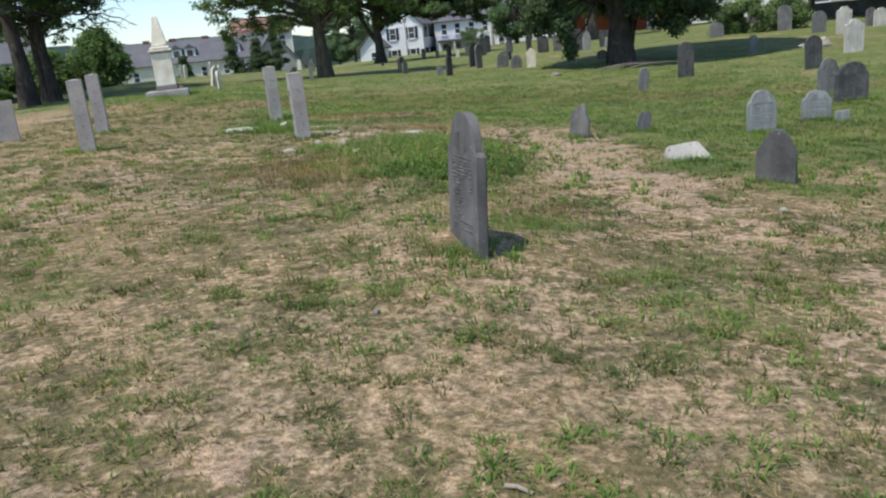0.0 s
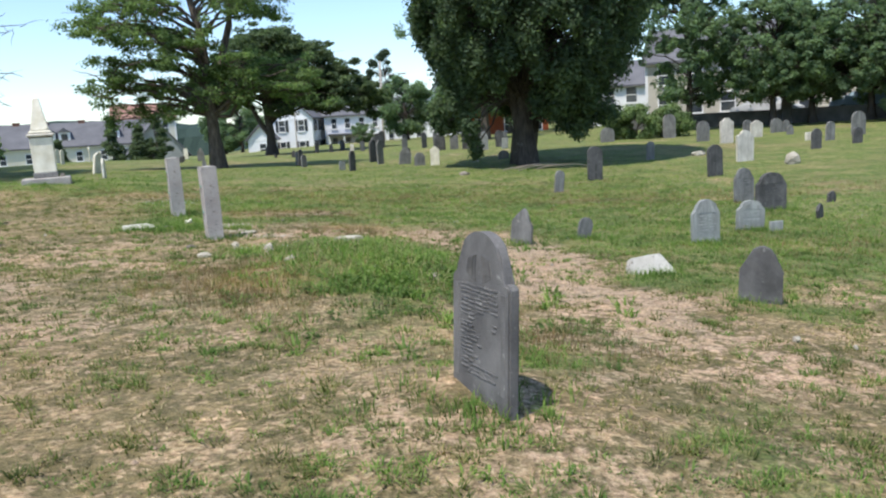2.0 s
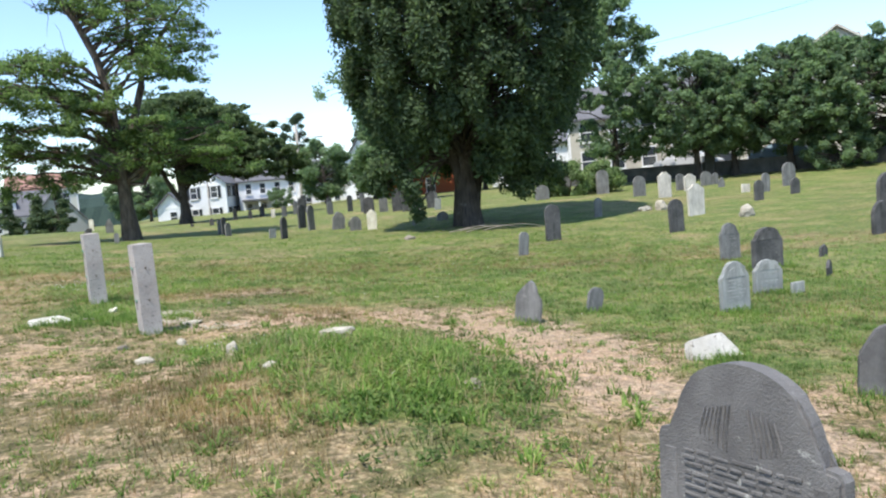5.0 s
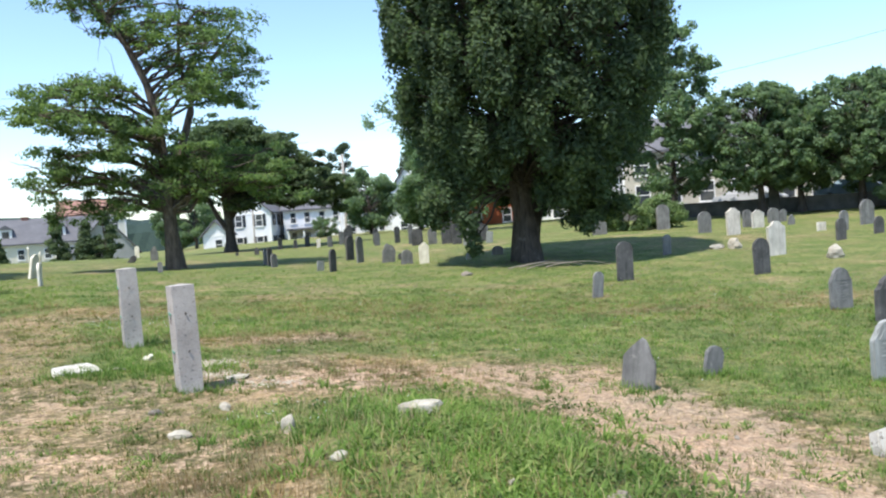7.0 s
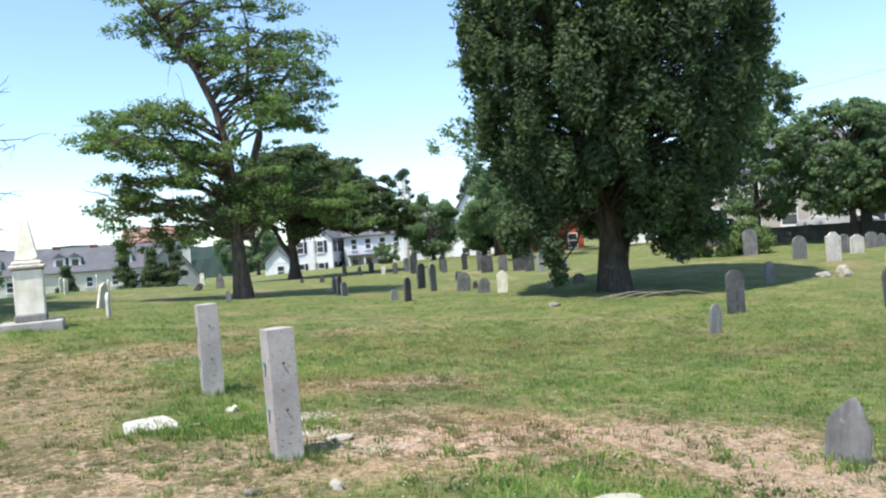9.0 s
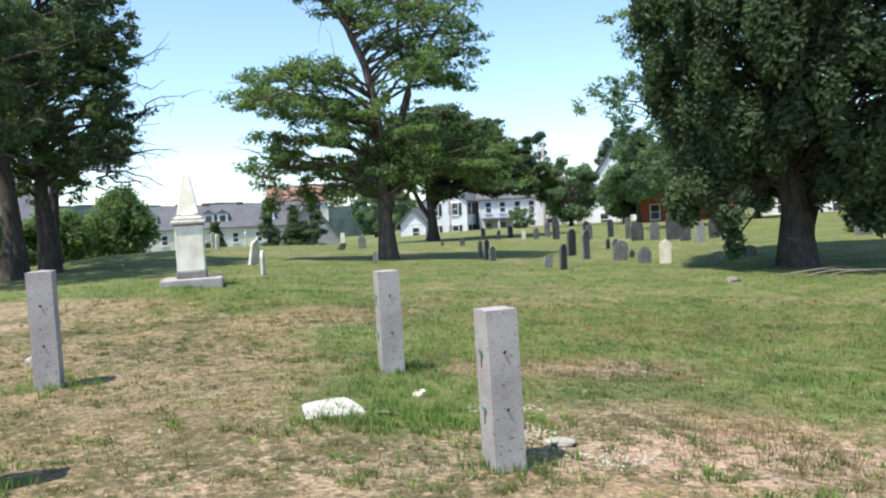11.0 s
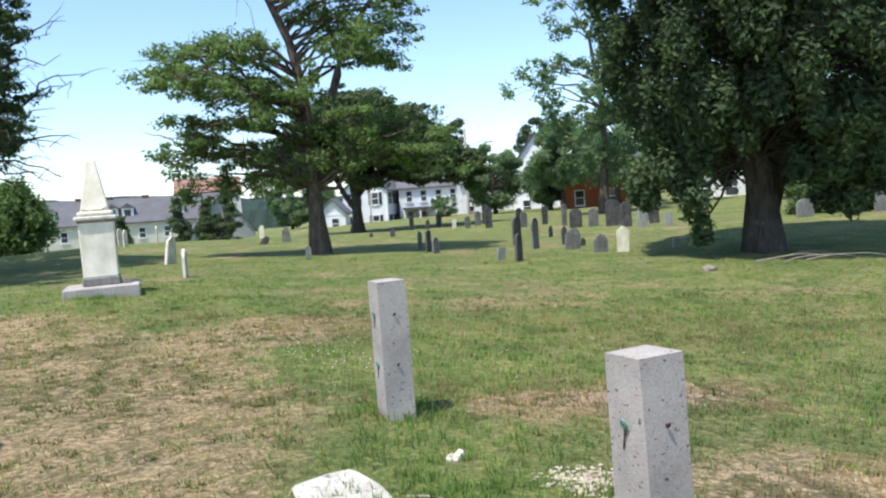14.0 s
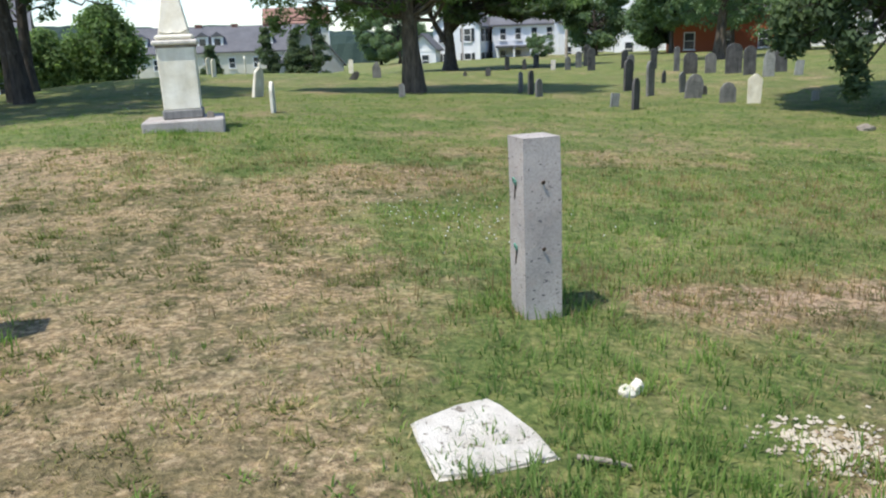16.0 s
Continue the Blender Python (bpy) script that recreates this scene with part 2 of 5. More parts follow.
def ground_mat():
    """Sandy soil, straw thatch and turf, mixed by the ground's cover map."""
    m, n, l, b = material("dry turf and soil", 0.95)
    v = coords(n, l, world_space=True)
    att = n.new("ShaderNodeAttribute")
    att.attribute_name = "cover"
    sep = n.new("ShaderNodeSeparateColor")
    l.new(att.outputs["Color"], sep.inputs[0])
    mid = noise_node(n, l, v, 3.2, 6, 0.7)
    fine = noise_node(n, l, v, 26.0, 5, 0.7)
    grit = noise_node(n, l, v, 140.0, 3, 0.6)
    tuft = noise_node(n, l, v, 8.5, 5, 0.75)
    soil = ramp(n, l, fine, [(0.34, (0.27, 0.185, 0.13)), (0.5, (0.51, 0.36, 0.262)), (0.66, (0.69, 0.52, 0.395))])
    thatch = ramp(n, l, fine, [(0.34, (0.14, 0.103, 0.058)), (0.5, (0.355, 0.262, 0.158)), (0.66, (0.6, 0.468, 0.305))])
    turf = ramp(n, l, fine, [(0.33, (0.06, 0.098, 0.023)), (0.52, (0.135, 0.186, 0.048)), (0.7, (0.255, 0.272, 0.097))])

    weed = ramp(n, l, fine, [(0.32, (0.09, 0.078, 0.036)), (0.5, (0.185, 0.152, 0.075)), (0.7, (0.31, 0.245, 0.135))])

    def mask(chan, src, soft):
        a = n.new("ShaderNodeMath")
        a.operation = "ADD"
        l.new(sep.outputs[chan], a.inputs[0])
        l.new(src, a.inputs[1])
        r = n.new("ShaderNodeMapRange")
        r.inputs[1].default_value, r.inputs[2].default_value = 1.0 - soft, 1.0 + soft
        l.new(a.outputs[0], r.inputs[0])
        return r.outputs[0]

    patch = noise_node(n, l, v, 9.0, 5, 0.75)
    col = mix(n, l, mask("Green", mix(n, l, 0.5, noise_node(n, l, v, 8.5, 5, 0.75), patch), 0.05), thatch, soil)
    col = mix(n, l, mask("Blue", noise_node(n, l, v, 11.0, 4, 0.6), 0.04), col, weed)
    col = mix(n, l, mask("Red", mix(n, l, 0.5, mid, patch), 0.13), col, turf)
    worn = ramp(n, l, noise_node(n, l, v, 1.1, 6, 0.7), [(0.46, BLACK), (0.62, WHITE)])
    col = mix(n, l, 0.55, col, mix(n, l, worn, col, mix(n, l, 0.55, col, thatch)))
    lush = ramp(n, l, noise_node(n, l, v, 0.55, 5, 0.65), [(0.35, (0.8, 0.86, 0.8)), (0.65, (1.16, 1.1, 1.06))])
    col = mix(n, l, 0.9, col, lush, "MULTIPLY")
    rust = ramp(n, l, mix(n, l, 0.45, noise_node(n, l, v, 0.42, 5, 0.7), tuft), [(0.47, BLACK), (0.6, WHITE)])
    red = ramp(n, l, fine, [(0.3, (0.12, 0.09, 0.042)), (0.5, (0.205, 0.155, 0.078)), (0.72, (0.32, 0.25, 0.135))])
    col = mix(n, l, 0.4, col, mix(n, l, rust, col, red))
    # tuft mottling, with the small shadows between tufts put into the tone
    col = mix(n, l, 0.85, col, ramp(n, l, tuft, [(0.35, (0.5, 0.54, 0.5)), (0.5, (1.0, 1.0, 1.0)), (0.65, (1.42, 1.36, 1.26))]), "MULTIPLY")
    broad = noise_node(n, l, v, 0.35, 4)
    col = mix(n, l, 0.5, col, ramp(n, l, broad, [(0.3, (0.86, 0.88, 0.84)), (0.7, (1.1, 1.06, 1.0))]), "MULTIPLY")
    col = mix(n, l, 0.4, col, ramp(n, l, grit, [(0.3, (0.6, 0.6, 0.6)), (0.7, (1.25, 1.25, 1.25))]), "MULTIPLY")
    l.new(col, b.inputs["Base Color"])
    bump(n, l, b, mix(n, l, 0.5, mix(n, l, 0.35, fine, grit), tuft), 1.0, 0.07)
    return m


SOIL = ground_mat()

# ---- mesh tools ----
RNG = np.random.default_rng(7)


def mesh_of(name, verts, faces, mat, smooth=False):
    """A mesh from numpy verts (n, 3) and faces: one array (m, k) or a list of such arrays."""
    groups = faces if isinstance(faces, list) else [faces]
    groups = [np.asarray(g, dtype=np.int32) for g in groups if len(g)]
    me = bpy.data.meshes.new(name)
    verts = np.asarray(verts, dtype=np.float32)
    me.vertices.add(len(verts))
    me.vertices.foreach_set("co", verts.ravel())
    loops = np.concatenate([g.ravel() for g in groups])
    totals = np.concatenate([np.full(len(g), g.shape[1], dtype=np.int32) for g in groups])
    starts = np.concatenate([[0], np.cumsum(totals)[:-1]]).astype(np.int32)
    me.loops.add(len(loops))
    me.loops.foreach_set("vertex_index", loops)
    me.polygons.add(len(totals))
    me.polygons.foreach_set("loop_start", starts)
    me.polygons.foreach_set("use_smooth", np.full(len(totals), smooth))
    me.update(calc_edges=True)
    me.materials.append(mat)
    return me


def part(name, data, mat=None, parent=None, label=""):
    """One mesh object, from a bmesh or a mesh, under a thing or a part."""
    if isinstance(data, bmesh.types.BMesh):
        me = bpy.data.meshes.new(name)
        bmesh.ops.recalc_face_normals(data, faces=data.faces)
        data.to_mesh(me)
        data.free()
        me.materials.append(mat)
    else:
        me = data
    ob = new(name, me)
    ob.parent = parent
    if label:
        ob["label"] = label
    return ob


def add_box(bm, x0, x1, y0, y1, z0, z1, bevel=0.0):
    vs = [bm.verts.new((x, y, z)) for x in (x0, x1) for y in (y0, y1) for z in (z0, z1)]
    fs = [bm.faces.new([vs[i] for i in f]) for f in ((0, 1, 3, 2), (4, 6, 7, 5), (0, 4, 5, 1), (2, 3, 7, 6), (0, 2, 6, 4), (1, 5, 7, 3))]
    if bevel:
        bmesh.ops.bevel(bm, geom=list({e for f in fs for e in f.edges}), offset=bevel, segments=1, affect="EDGES")
    return vs


def box(x0, x1, y0, y1, z0, z1, bevel=0.0):
    bm = bmesh.new()
    add_box(bm, x0, x1, y0, y1, z0, z1, bevel)
    return bm


def tubes(paths, sides=7):
    """Tapered tubes along polylines of (point, radius), as one verts/faces pair."""
    vs, fs, base = [], [], 0
    ang = np.linspace(0, 2 * np.pi, sides, endpoint=False)
    for path in paths:
        p = np.array([q[0] for q in path], dtype=float)
        r = np.array([q[1] for q in path], dtype=float)
        d = np.gradient(p, axis=0)
        d /= np.linalg.norm(d, axis=1)[:, None] + 1e-9
        ref = np.where(np.abs(d[:, 2:3]) > 0.9, np.array([[1.0, 0, 0]]), np.array([[0, 0, 1.0]]))
        u = np.cross(d, ref)
        u /= np.linalg.norm(u, axis=1)[:, None] + 1e-9
        w = np.cross(d, u)
        ring = p[:, None, :] + r[:, None, None] * (np.cos(ang)[None, :, None] * u[:, None, :] + np.sin(ang)[None, :, None] * w[:, None, :])
        n = len(p)
        vs.append(ring.reshape(-1, 3))
        k = np.arange(n - 1)[:, None] * sides
        a = np.arange(sides)[None, :]
        b = (a + 1) % sides
        fs.append(np.stack([k + a, k + b, k + sides + b, k + sides + a], -1).reshape(-1, 4) + base)
        base += n * sides
    return np.concatenate(vs), np.concatenate(fs)


def sstep(a, b, x):
    t = np.clip((x - a) / (b - a), 0, 1)
    return t * t * (3 - 2 * t)


def vnoise(x, y, seed=0):
    """Smooth value noise in 0..1 on unit cells."""
    xi, yi = np.floor(x).astype(np.int64), np.floor(y).astype(np.int64)
    fx, fy = x - xi, y - yi
    fx, fy = fx * fx * (3 - 2 * fx), fy * fy * (3 - 2 * fy)

    def h(a, b):
        k = (a * 374761393 + b * 668265263 + seed * 1442695041) & 0xFFFFFFFF
        k = ((k ^ (k >> 13)) * 1274126177) & 0xFFFFFFFF
        return ((k ^ (k >> 16)) & 0xFFFF) / 65535.0

    return (h(xi, yi) * (1 - fx) + h(xi + 1, yi) * fx) * (1 - fy) + (h(xi, yi + 1) * (1 - fx) + h(xi + 1, yi + 1) * fx) * fy


def fbm(x, y, seed=0):
    return 0.5 * vnoise(x, y, seed) + 0.3 * vnoise(x * 2.1, y * 2.1, seed + 1) + 0.2 * vnoise(x * 4.3, y * 4.3, seed + 2)


# ---- the lie of the land ----
SWELLS = (0.28, 0.144, 0.429, 0.468, 0.14, 0.379, 0.1, -0.028, 0.028, 0.033, -0.483, -0.138, -0.15, -0.042, -0.113, -0.372, 0.004, -0.323, 0.08, 0.162, -0.096, 0.003, -0.149, -0.283, -0.271)


def land(x, y):
    """Height of the ground: a gentle tilt, broad swells, the grass mound and small rises."""
    x, y = np.asarray(x, dtype=float), np.asarray(y, dtype=float)
    z = -0.048 + 0.433 * np.clip(x, -40, 60) / 20 + 0.156 * np.clip(y, -40, 70) / 20
    k = 0
    for a in (-12, -3, 6, 15, 24):
        for b in (2, 11, 20, 29, 38):
            z = z + SWELLS[k] * np.exp(-((x - a) ** 2 + (y - b) ** 2) / 128)
            k += 1
    for a, b, sx, sy, up in ((-0.25, 9.75, 0.75, 1.35, 0.27), (0.1, 5.0, 0.9, 0.9, 0.12), (0.02, 5.6, 0.3, 0.26, 0.075), (-3.1, 15.6, 1.3, 1.3, 0.05), (-7.5, 23.4, 2.6, 2.6, 0.13), (-21, 47, 7.5, 9, 0.85), (-12, 53, 6, 7, 0.4)):
        z = z + up * np.exp(-((x - a) / sx) ** 2 / 2 - ((y - b) / sy) ** 2 / 2)
    z = z - 6.0 * sstep(-15, -60, x) * sstep(20, 75, y) - 1.2 * sstep(-3, -30, x) * sstep(48, 90, y)
    near = np.exp(-((x / 16) ** 2) - ((y - 12) / 20) ** 2)
    return z + near * (0.035 * (fbm(x * 1.3, y * 1.3, 5) - 0.5) + 0.02 * (fbm(x * 5, y * 5, 9) - 0.5))


def gz(x, y):
    return float(land(x, y))


# patches of ground: x, y, radii, greenness, bareness
START_PATCHES = (  # where the walk begins
    (2.2, 8.0, 0.65, 1.0, -0.3, 0.3), (1.6, 5.2, 0.65, 0.5, 0.25, -0.1), (-2.6, 4.6, 0.7, 0.5, 0.4, -0.1), (1.9, 3.9, 0.5, 0.5, 0.2, 0.0), (0.9, 6.2, 0.7, 0.4, 0.4, 0.0), (3.7, 7.6, 0.6, 0.5, 0.5, -0.2),
    (1.1, 4.65, 0.4, 0.3, 0.25, -0.2), (1.4, 4.1, 0.35, 0.3, 0.25, -0.2), (-2.8, 5.4, 0.6, 0.5, 0.2, -0.2),
)
MOUND_PATCHES = (  # round the mound and the worn path
    (0.0, 9.6, 1.05, 1.8, 1.0, -0.4), (-0.9, 11.2, 0.7, 0.4, 0.6, -0.3), (-1.7, 9.2, 0.6, 0.8, -0.35, 0.0), (1.9, 10.6, 0.75, 1.9, -0.6, 0.55), (1.0, 13.1, 1.6, 0.5, -0.45, 0.25), (-0.8, 13.0, 1.1, 0.45, -0.1, 0.12),
    (-1.6, 11.9, 1.2, 0.8, 0.3, -0.15), (3.1, 9.1, 0.9, 0.5, 0.8, -0.4), (-1.3, 13.0, 0.55, 0.4, -0.3, 0.1), (6.0, 9.2, 1.2, 0.7, -0.35, 0.1),
)
PLOT_PATCHES = (  # by the posts and beyond
    (-2.7, 15.0, 1.1, 1.2, 0.75, -0.3), (-2.5, 17.3, 1.4, 1.0, 0.75, -0.3), (-7.3, 22.3, 2.0, 0.9, 0.5, 0.0), (-0.6, 16.6, 1.1, 0.5, -0.5, 0.35), (-3.6, 20.5, 1.0, 0.8, -0.5, 0.35), (-1.98, 14.3, 0.24, 0.2, -0.4, 0.4),
    (-2.6, 14.4, 0.7, 0.6, 0.35, -0.3), (-1.4, 16.2, 0.9, 0.45, -0.55, 0.4), (-2.25, 17.4, 0.5, 0.3, -0.6, 0.5), (-3.6, 18.3, 0.9, 0.7, 0.5, -0.3), (-2.0, 13.75, 0.2, 0.2, -0.4, 0.4), (5.3, 17.8, 1.6, 0.5, -0.4, 0.2),
    (2.05, 15.4, 0.8, 0.35, 0.4, -0.3), (-0.35, 13.7, 0.6, 0.4, -0.4, 0.0), (-6.2, 16.5, 2.6, 4.0, 0.06, -0.14), (-5.5, 19.5, 2.0, 1.6, 0.12, -0.1),
)
PATCHES = START_PATCHES + MOUND_PATCHES + PLOT_PATCHES


def cover(x, y):
    """How green and how bare the ground is, 0..1 each."""
    x, y = np.asarray(x, dtype=float), np.asarray(y, dtype=float)
    edge = np.interp(x, (-14, -8, -4, -1, 1, 3, 5, 9, 14), (21, 22, 19.5, 15.5, 14, 11, 8, 6, 5))
    n1, n2 = fbm(x * 0.45, y * 0.45, 21), fbm(x * 1.4, y * 1.4, 31)
    green = 0.16 + 0.68 * sstep(-2.0, 2.2, y - edge + 3.0 * (n1 - 0.5)) + 0.5 * (n2 - 0.5)
    bare = 0.49 - 0.38 * sstep(-1.5, 3.0, y - edge) + 0.28 * (fbm(x * 0.8, y * 0.8, 41) - 0.5)
    brown = sstep(0.46, 0.64, 0.6 * fbm(x * 0.16, y * 0.3, 55) + 0.4 * fbm(x * 0.6, y * 0.9, 57)) * sstep(13, 18, y) * (1 - np.exp(-((x - 7) / 6) ** 2 - ((y - 29) / 5) ** 2))
    green = green - 0.32 * brown
    for a, b, rx, ry, g, d in PATCHES:
        w = np.exp(-(((x - a) / rx) ** 2 + ((y - b) / ry) ** 2) * 0.9)
        green, bare = green + g * w, bare + d * w
    return np.clip(green, 0, 1), np.clip(bare, 0, 1)


def clumps(x, y, bare):
    """Where low weedy grass holds on in the dry ground, 0..1."""
    n = fbm(x * 2.3, y * 2.9, 83) + 0.5 * (fbm(x * 0.6, y * 0.6, 93) - 0.5)
    return (0.41 + 0.16 * sstep(0.38, 0.64, n)) * sstep(1.15, 0.5, bare)


def axis(lo, hi, fine, far):
    """Grid lines, fine between lo and hi and ever wider out to far."""
    mid = list(np.arange(lo, hi, fine))
    step, a, b = fine, lo, hi
    left, right = [], []
    while a > -far:
        step *= 1.13
        a -= step
        left.append(a)
    step = fine
    while b < far:
        right.append(b)
        step *= 1.13 if b < 60 else 1.3
        b += step
    return np.array(left[::-1] + mid + right + [far])


def build_ground():
    gx, gy = axis(-7.5, 7.5, 0.11, 2500), axis(0.5, 23, 0.12, 2500)
    X, Y = np.meshgrid(gx, gy)
    Z = land(X, Y)
    nx, ny = len(gx), len(gy)
    i, j = np.meshgrid(np.arange(nx - 1), np.arange(ny - 1))
    k = j * nx + i
    faces = np.stack([k, k + 1, k + nx + 1, k + nx], -1).reshape(-1, 4)
    me = mesh_of("ground", np.stack([X, Y, Z], -1).reshape(-1, 3), faces, SOIL, True)
    g, d = cover(X.ravel(), Y.ravel())
    att = me.color_attributes.new("cover", "FLOAT_COLOR", "POINT")
    att.data.foreach_set("color", np.stack([g, d, clumps(X.ravel(), Y.ravel(), d), 0 * g + 1], -1).astype(np.float32).ravel())
    return tagged(new("ground", me), "dry cemetery lawn with bare sandy soil and green patches", "ground", kind="structure")


build_ground()


# ---- gravestones ----
def arc(cx, cz, r, a0, a1, n):
    return [(cx + r * math.cos(radians(a0 + (a1 - a0) * k / n)), cz + r * math.sin(radians(a0 + (a1 - a0) * k / n))) for k in range(n + 1)]


def outline(style, w, h):
    """The outline of a gravestone's face, from the lower left round to the lower right."""
    s = w / 2
    if style == "round":
        rise = min(s * 0.85, h * 0.45)
        top = [(s * math.cos(radians(a)), h - rise + rise * math.sin(radians(a))) for a in range(0, 181, 12)]
    elif style == "shoulder":
        q, zs = s * 0.76, h * 0.70
        top = [(s, zs - 0.03 * h), (s * 0.97, zs), (s * 0.86, zs + 0.015 * h)] + [(q * math.cos(radians(a)), zs + 0.03 * h + (h * 0.97 - zs) * math.sin(radians(a)) ** 0.8) for a in range(6, 175, 12)] + [(-s * 0.86, zs + 0.015 * h), (-s * 0.97, zs), (-s, zs - 0.03 * h)]
    elif style == "squat":
        q, zs = s * 0.72, h * 0.56
        top = [(s * 0.98, zs * 0.9), (s, zs), (s * 0.93, zs + 0.03 * h)] + [(q * math.cos(radians(a)), zs + (h - zs) * math.sin(radians(a)) ** 0.8) for a in range(14, 167, 11)] + [(-s * 0.93, zs + 0.03 * h), (-s, zs), (-s * 0.98, zs * 0.9)]
    elif style == "point":
        top = [(s, h * 0.46), (s * 0.95, h * 0.58), (s * 0.7, h * 0.63), (s * 0.58, h * 0.8), (s * 0.32, h * 0.95), (0.1 * s, h), (-0.15 * s, h * 0.93), (-s * 0.6, h * 0.79), (-s * 0.92, h * 0.66), (-s, h * 0.6)]
    elif style == "scroll":
        top = [(s, h * 0.80), (s * 1.06, h * 0.83), (s * 0.9, h * 0.87), (s * 0.62, h * 0.88)] + arc(0, h * 0.9, s * 0.45, 0, 180, 8)[1:-1]
        top = [(a, min(b, h)) for a, b in top] + [(-s * 0.62, h * 0.88), (-s * 0.9, h * 0.87), (-s * 1.06, h * 0.83), (-s, h * 0.80)]
    elif style == "broken":
        top = [(s, h * 0.62), (s * 0.62, h * 0.9), (s * 0.25, h), (-s * 0.3, h * 0.96), (-s * 0.75, h * 0.8), (-s, h * 0.72)]
    else:
        top = [(s, h * 0.97), (s * 0.96, h), (-s * 0.96, h), (-s, h * 0.97)]
    return [(s, -0.25)] + top + [(-s, -0.25)]


def slab_mesh(pts, t, bevel=0.008, wear=0.0, rng=None):
    """A stone slab t thick with its outline in the x-z plane, its edges worn round."""
    bm = bmesh.new()
    if wear:
        pts = [(a + (rng.random() - 0.5) * wear, b + (rng.random() - 0.5) * wear) for a, b in pts]
    front = [bm.verts.new((a, -t / 2, b)) for a, b in pts]
    back = [bm.verts.new((a, t / 2, b)) for a, b in pts]
    ff, fb = bm.faces.new(front), bm.faces.new(back[::-1])
    for k in range(len(pts)):
        q = (k + 1) % len(pts)
        bm.faces.new((front[k], back[k], back[q], front[q]))
    bmesh.ops.bevel(bm, geom=list(ff.edges) + list(fb.edges), offset=min(bevel, t * 0.25), segments=2, affect="EDGES")
    return bm


def headstone(name, label, style, mat, x, y, w, h, yaw=0.0, lean=0.0, tip=0.0, thick=0.0, group=""):
    """One upright stone, its foot sunk in the ground; lean sideways and tip backward in degrees."""
    rng = random.Random(int(x * 100) * 7919 + int(y * 100))
    t = thick or max(0.05, min(0.12, 0.14 * w))
    bm = slab_mesh(outline(style, w, h), t, 0.012, 0.012 * min(1, w * 2), rng)
    ob = part(name, bm, mat)
    for p in ob.data.polygons:
        p.use_smooth = False
    ob.matrix_world = pose(x, y, gz(x, y) - 0.015, tip, lean, yaw)
    return tagged(ob, label, "gravestone", group or "old gravestones")


STYLES = {
    "dark": ("headstone", "dark slate headstone with a rounded top in the grass", "round", SLATE),
    "darkshoulder": ("headstone", "dark slate headstone with shoulders and a round head", "shoulder", SLATE),
    "grey": ("headstone", "grey weathered slate headstone with rounded top", "round", GREYSTONE),
    "greyshoulder": ("headstone", "grey slate headstone with rounded head and shoulders", "shoulder", GREYSTONE),
    "pale": ("headstone", "pale grey stone headstone with arched top and shoulders", "shoulder", PALESTONE),
    "point": ("headstone", "leaning grey slate stone with a broken pointed top", "point", GREYSTONE),
    "white": ("headstone", "white marble headstone with carved scroll top", "scroll", OLDMARBLE),
    "whitescroll": ("headstone", "narrow white marble headstone with scroll top", "scroll", MARBLE),
    "whiteround": ("headstone", "white marble headstone with a plain rounded top", "round", MARBLE),
    "low": ("footstone", "low pale footstone with flat top", "square", PALESTONE),
    "whitelow": ("footstone", "low white marble block in the grass", "square", OLDMARBLE),
    "stump": ("footstone", "small dark slate footstone, broken and leaning", "broken", SLATE),
}


def stones(rows):
    for kind, x, y, w, h, yaw, lean in rows:
        name, label, style, mat = STYLES[kind]
        ob = headstone(name, label, style, mat, x, y, w, h, yaw, lean)
        if style == "shoulder":
            rng = random.Random(int(x * 10 + y))
            t = max(0.05, min(0.12, 0.14 * w))
            for k in range(7):
                half = w * rng.uniform(0.2, 0.36)
                z = h * (0.64 - 0.065 * k)
                part("inscription_line", box(-half, half, -t / 2 - 0.0025, -t / 2 + 0.004, z - 0.008, z + 0.008), mat, ob)
            part("carved_border", slab_mesh([(0.34 * w, h * 0.7), (0.2 * w, h * 0.86), (0, h * 0.91), (-0.2 * w, h * 0.86), (-0.34 * w, h * 0.7)], 0.01, 0.002), mat, ob).location = (0, -t / 2, 0)


# beside the path, on the lawn beyond the bare patch
stones([
    ("dark", 7.30, 22.7, 0.48, 0.98, 12, 1), ("grey", 5.35, 20.0, 0.28, 0.55, 20, 7), ("point", 2.23, 12.08, 0.33, 0.53, -40, 7), ("grey", 3.31, 12.5, 0.22, 0.33, 8, 14),
    ("pale", 4.90, 11.75, 0.46, 0.64, 6, 0), ("pale", 6.25, 12.85, 0.50, 0.49, 4, 2), ("low", 6.55, 12.6, 0.25, 0.17, 10, 0), ("darkshoulder", 7.95, 15.0, 0.66, 0.73, 6, 1),
    ("greyshoulder", 8.25, 16.46, 0.46, 0.72, 4, -1), ("stump", 9.64, 15.58, 0.25, 0.24, 20, 6), ("stump", 8.07, 13.68, 0.31, 0.27, 40, -12)])
stones([
    ("dark", 12.9, 17.4, 0.70, 0.75, 8, 0), ("dark", 15.5, 19.85, 0.74, 1.18, 8, 1), ("dark", 16.14, 19.0, 1.0, 1.2, 6, 0), ("dark", 17.8, 27.9, 0.50, 0.76, 15, 2),
    ("grey", 20.85, 31.4, 0.50, 0.8, 15, 3), ("grey", 23.6, 33.3, 0.76, 1.06, 10, 0), ("dark", 20.4, 29.1, 0.52, 0.64, 15, 1), ("dark", 10.55, 21.9, 0.52, 0.9, 14, -2)])
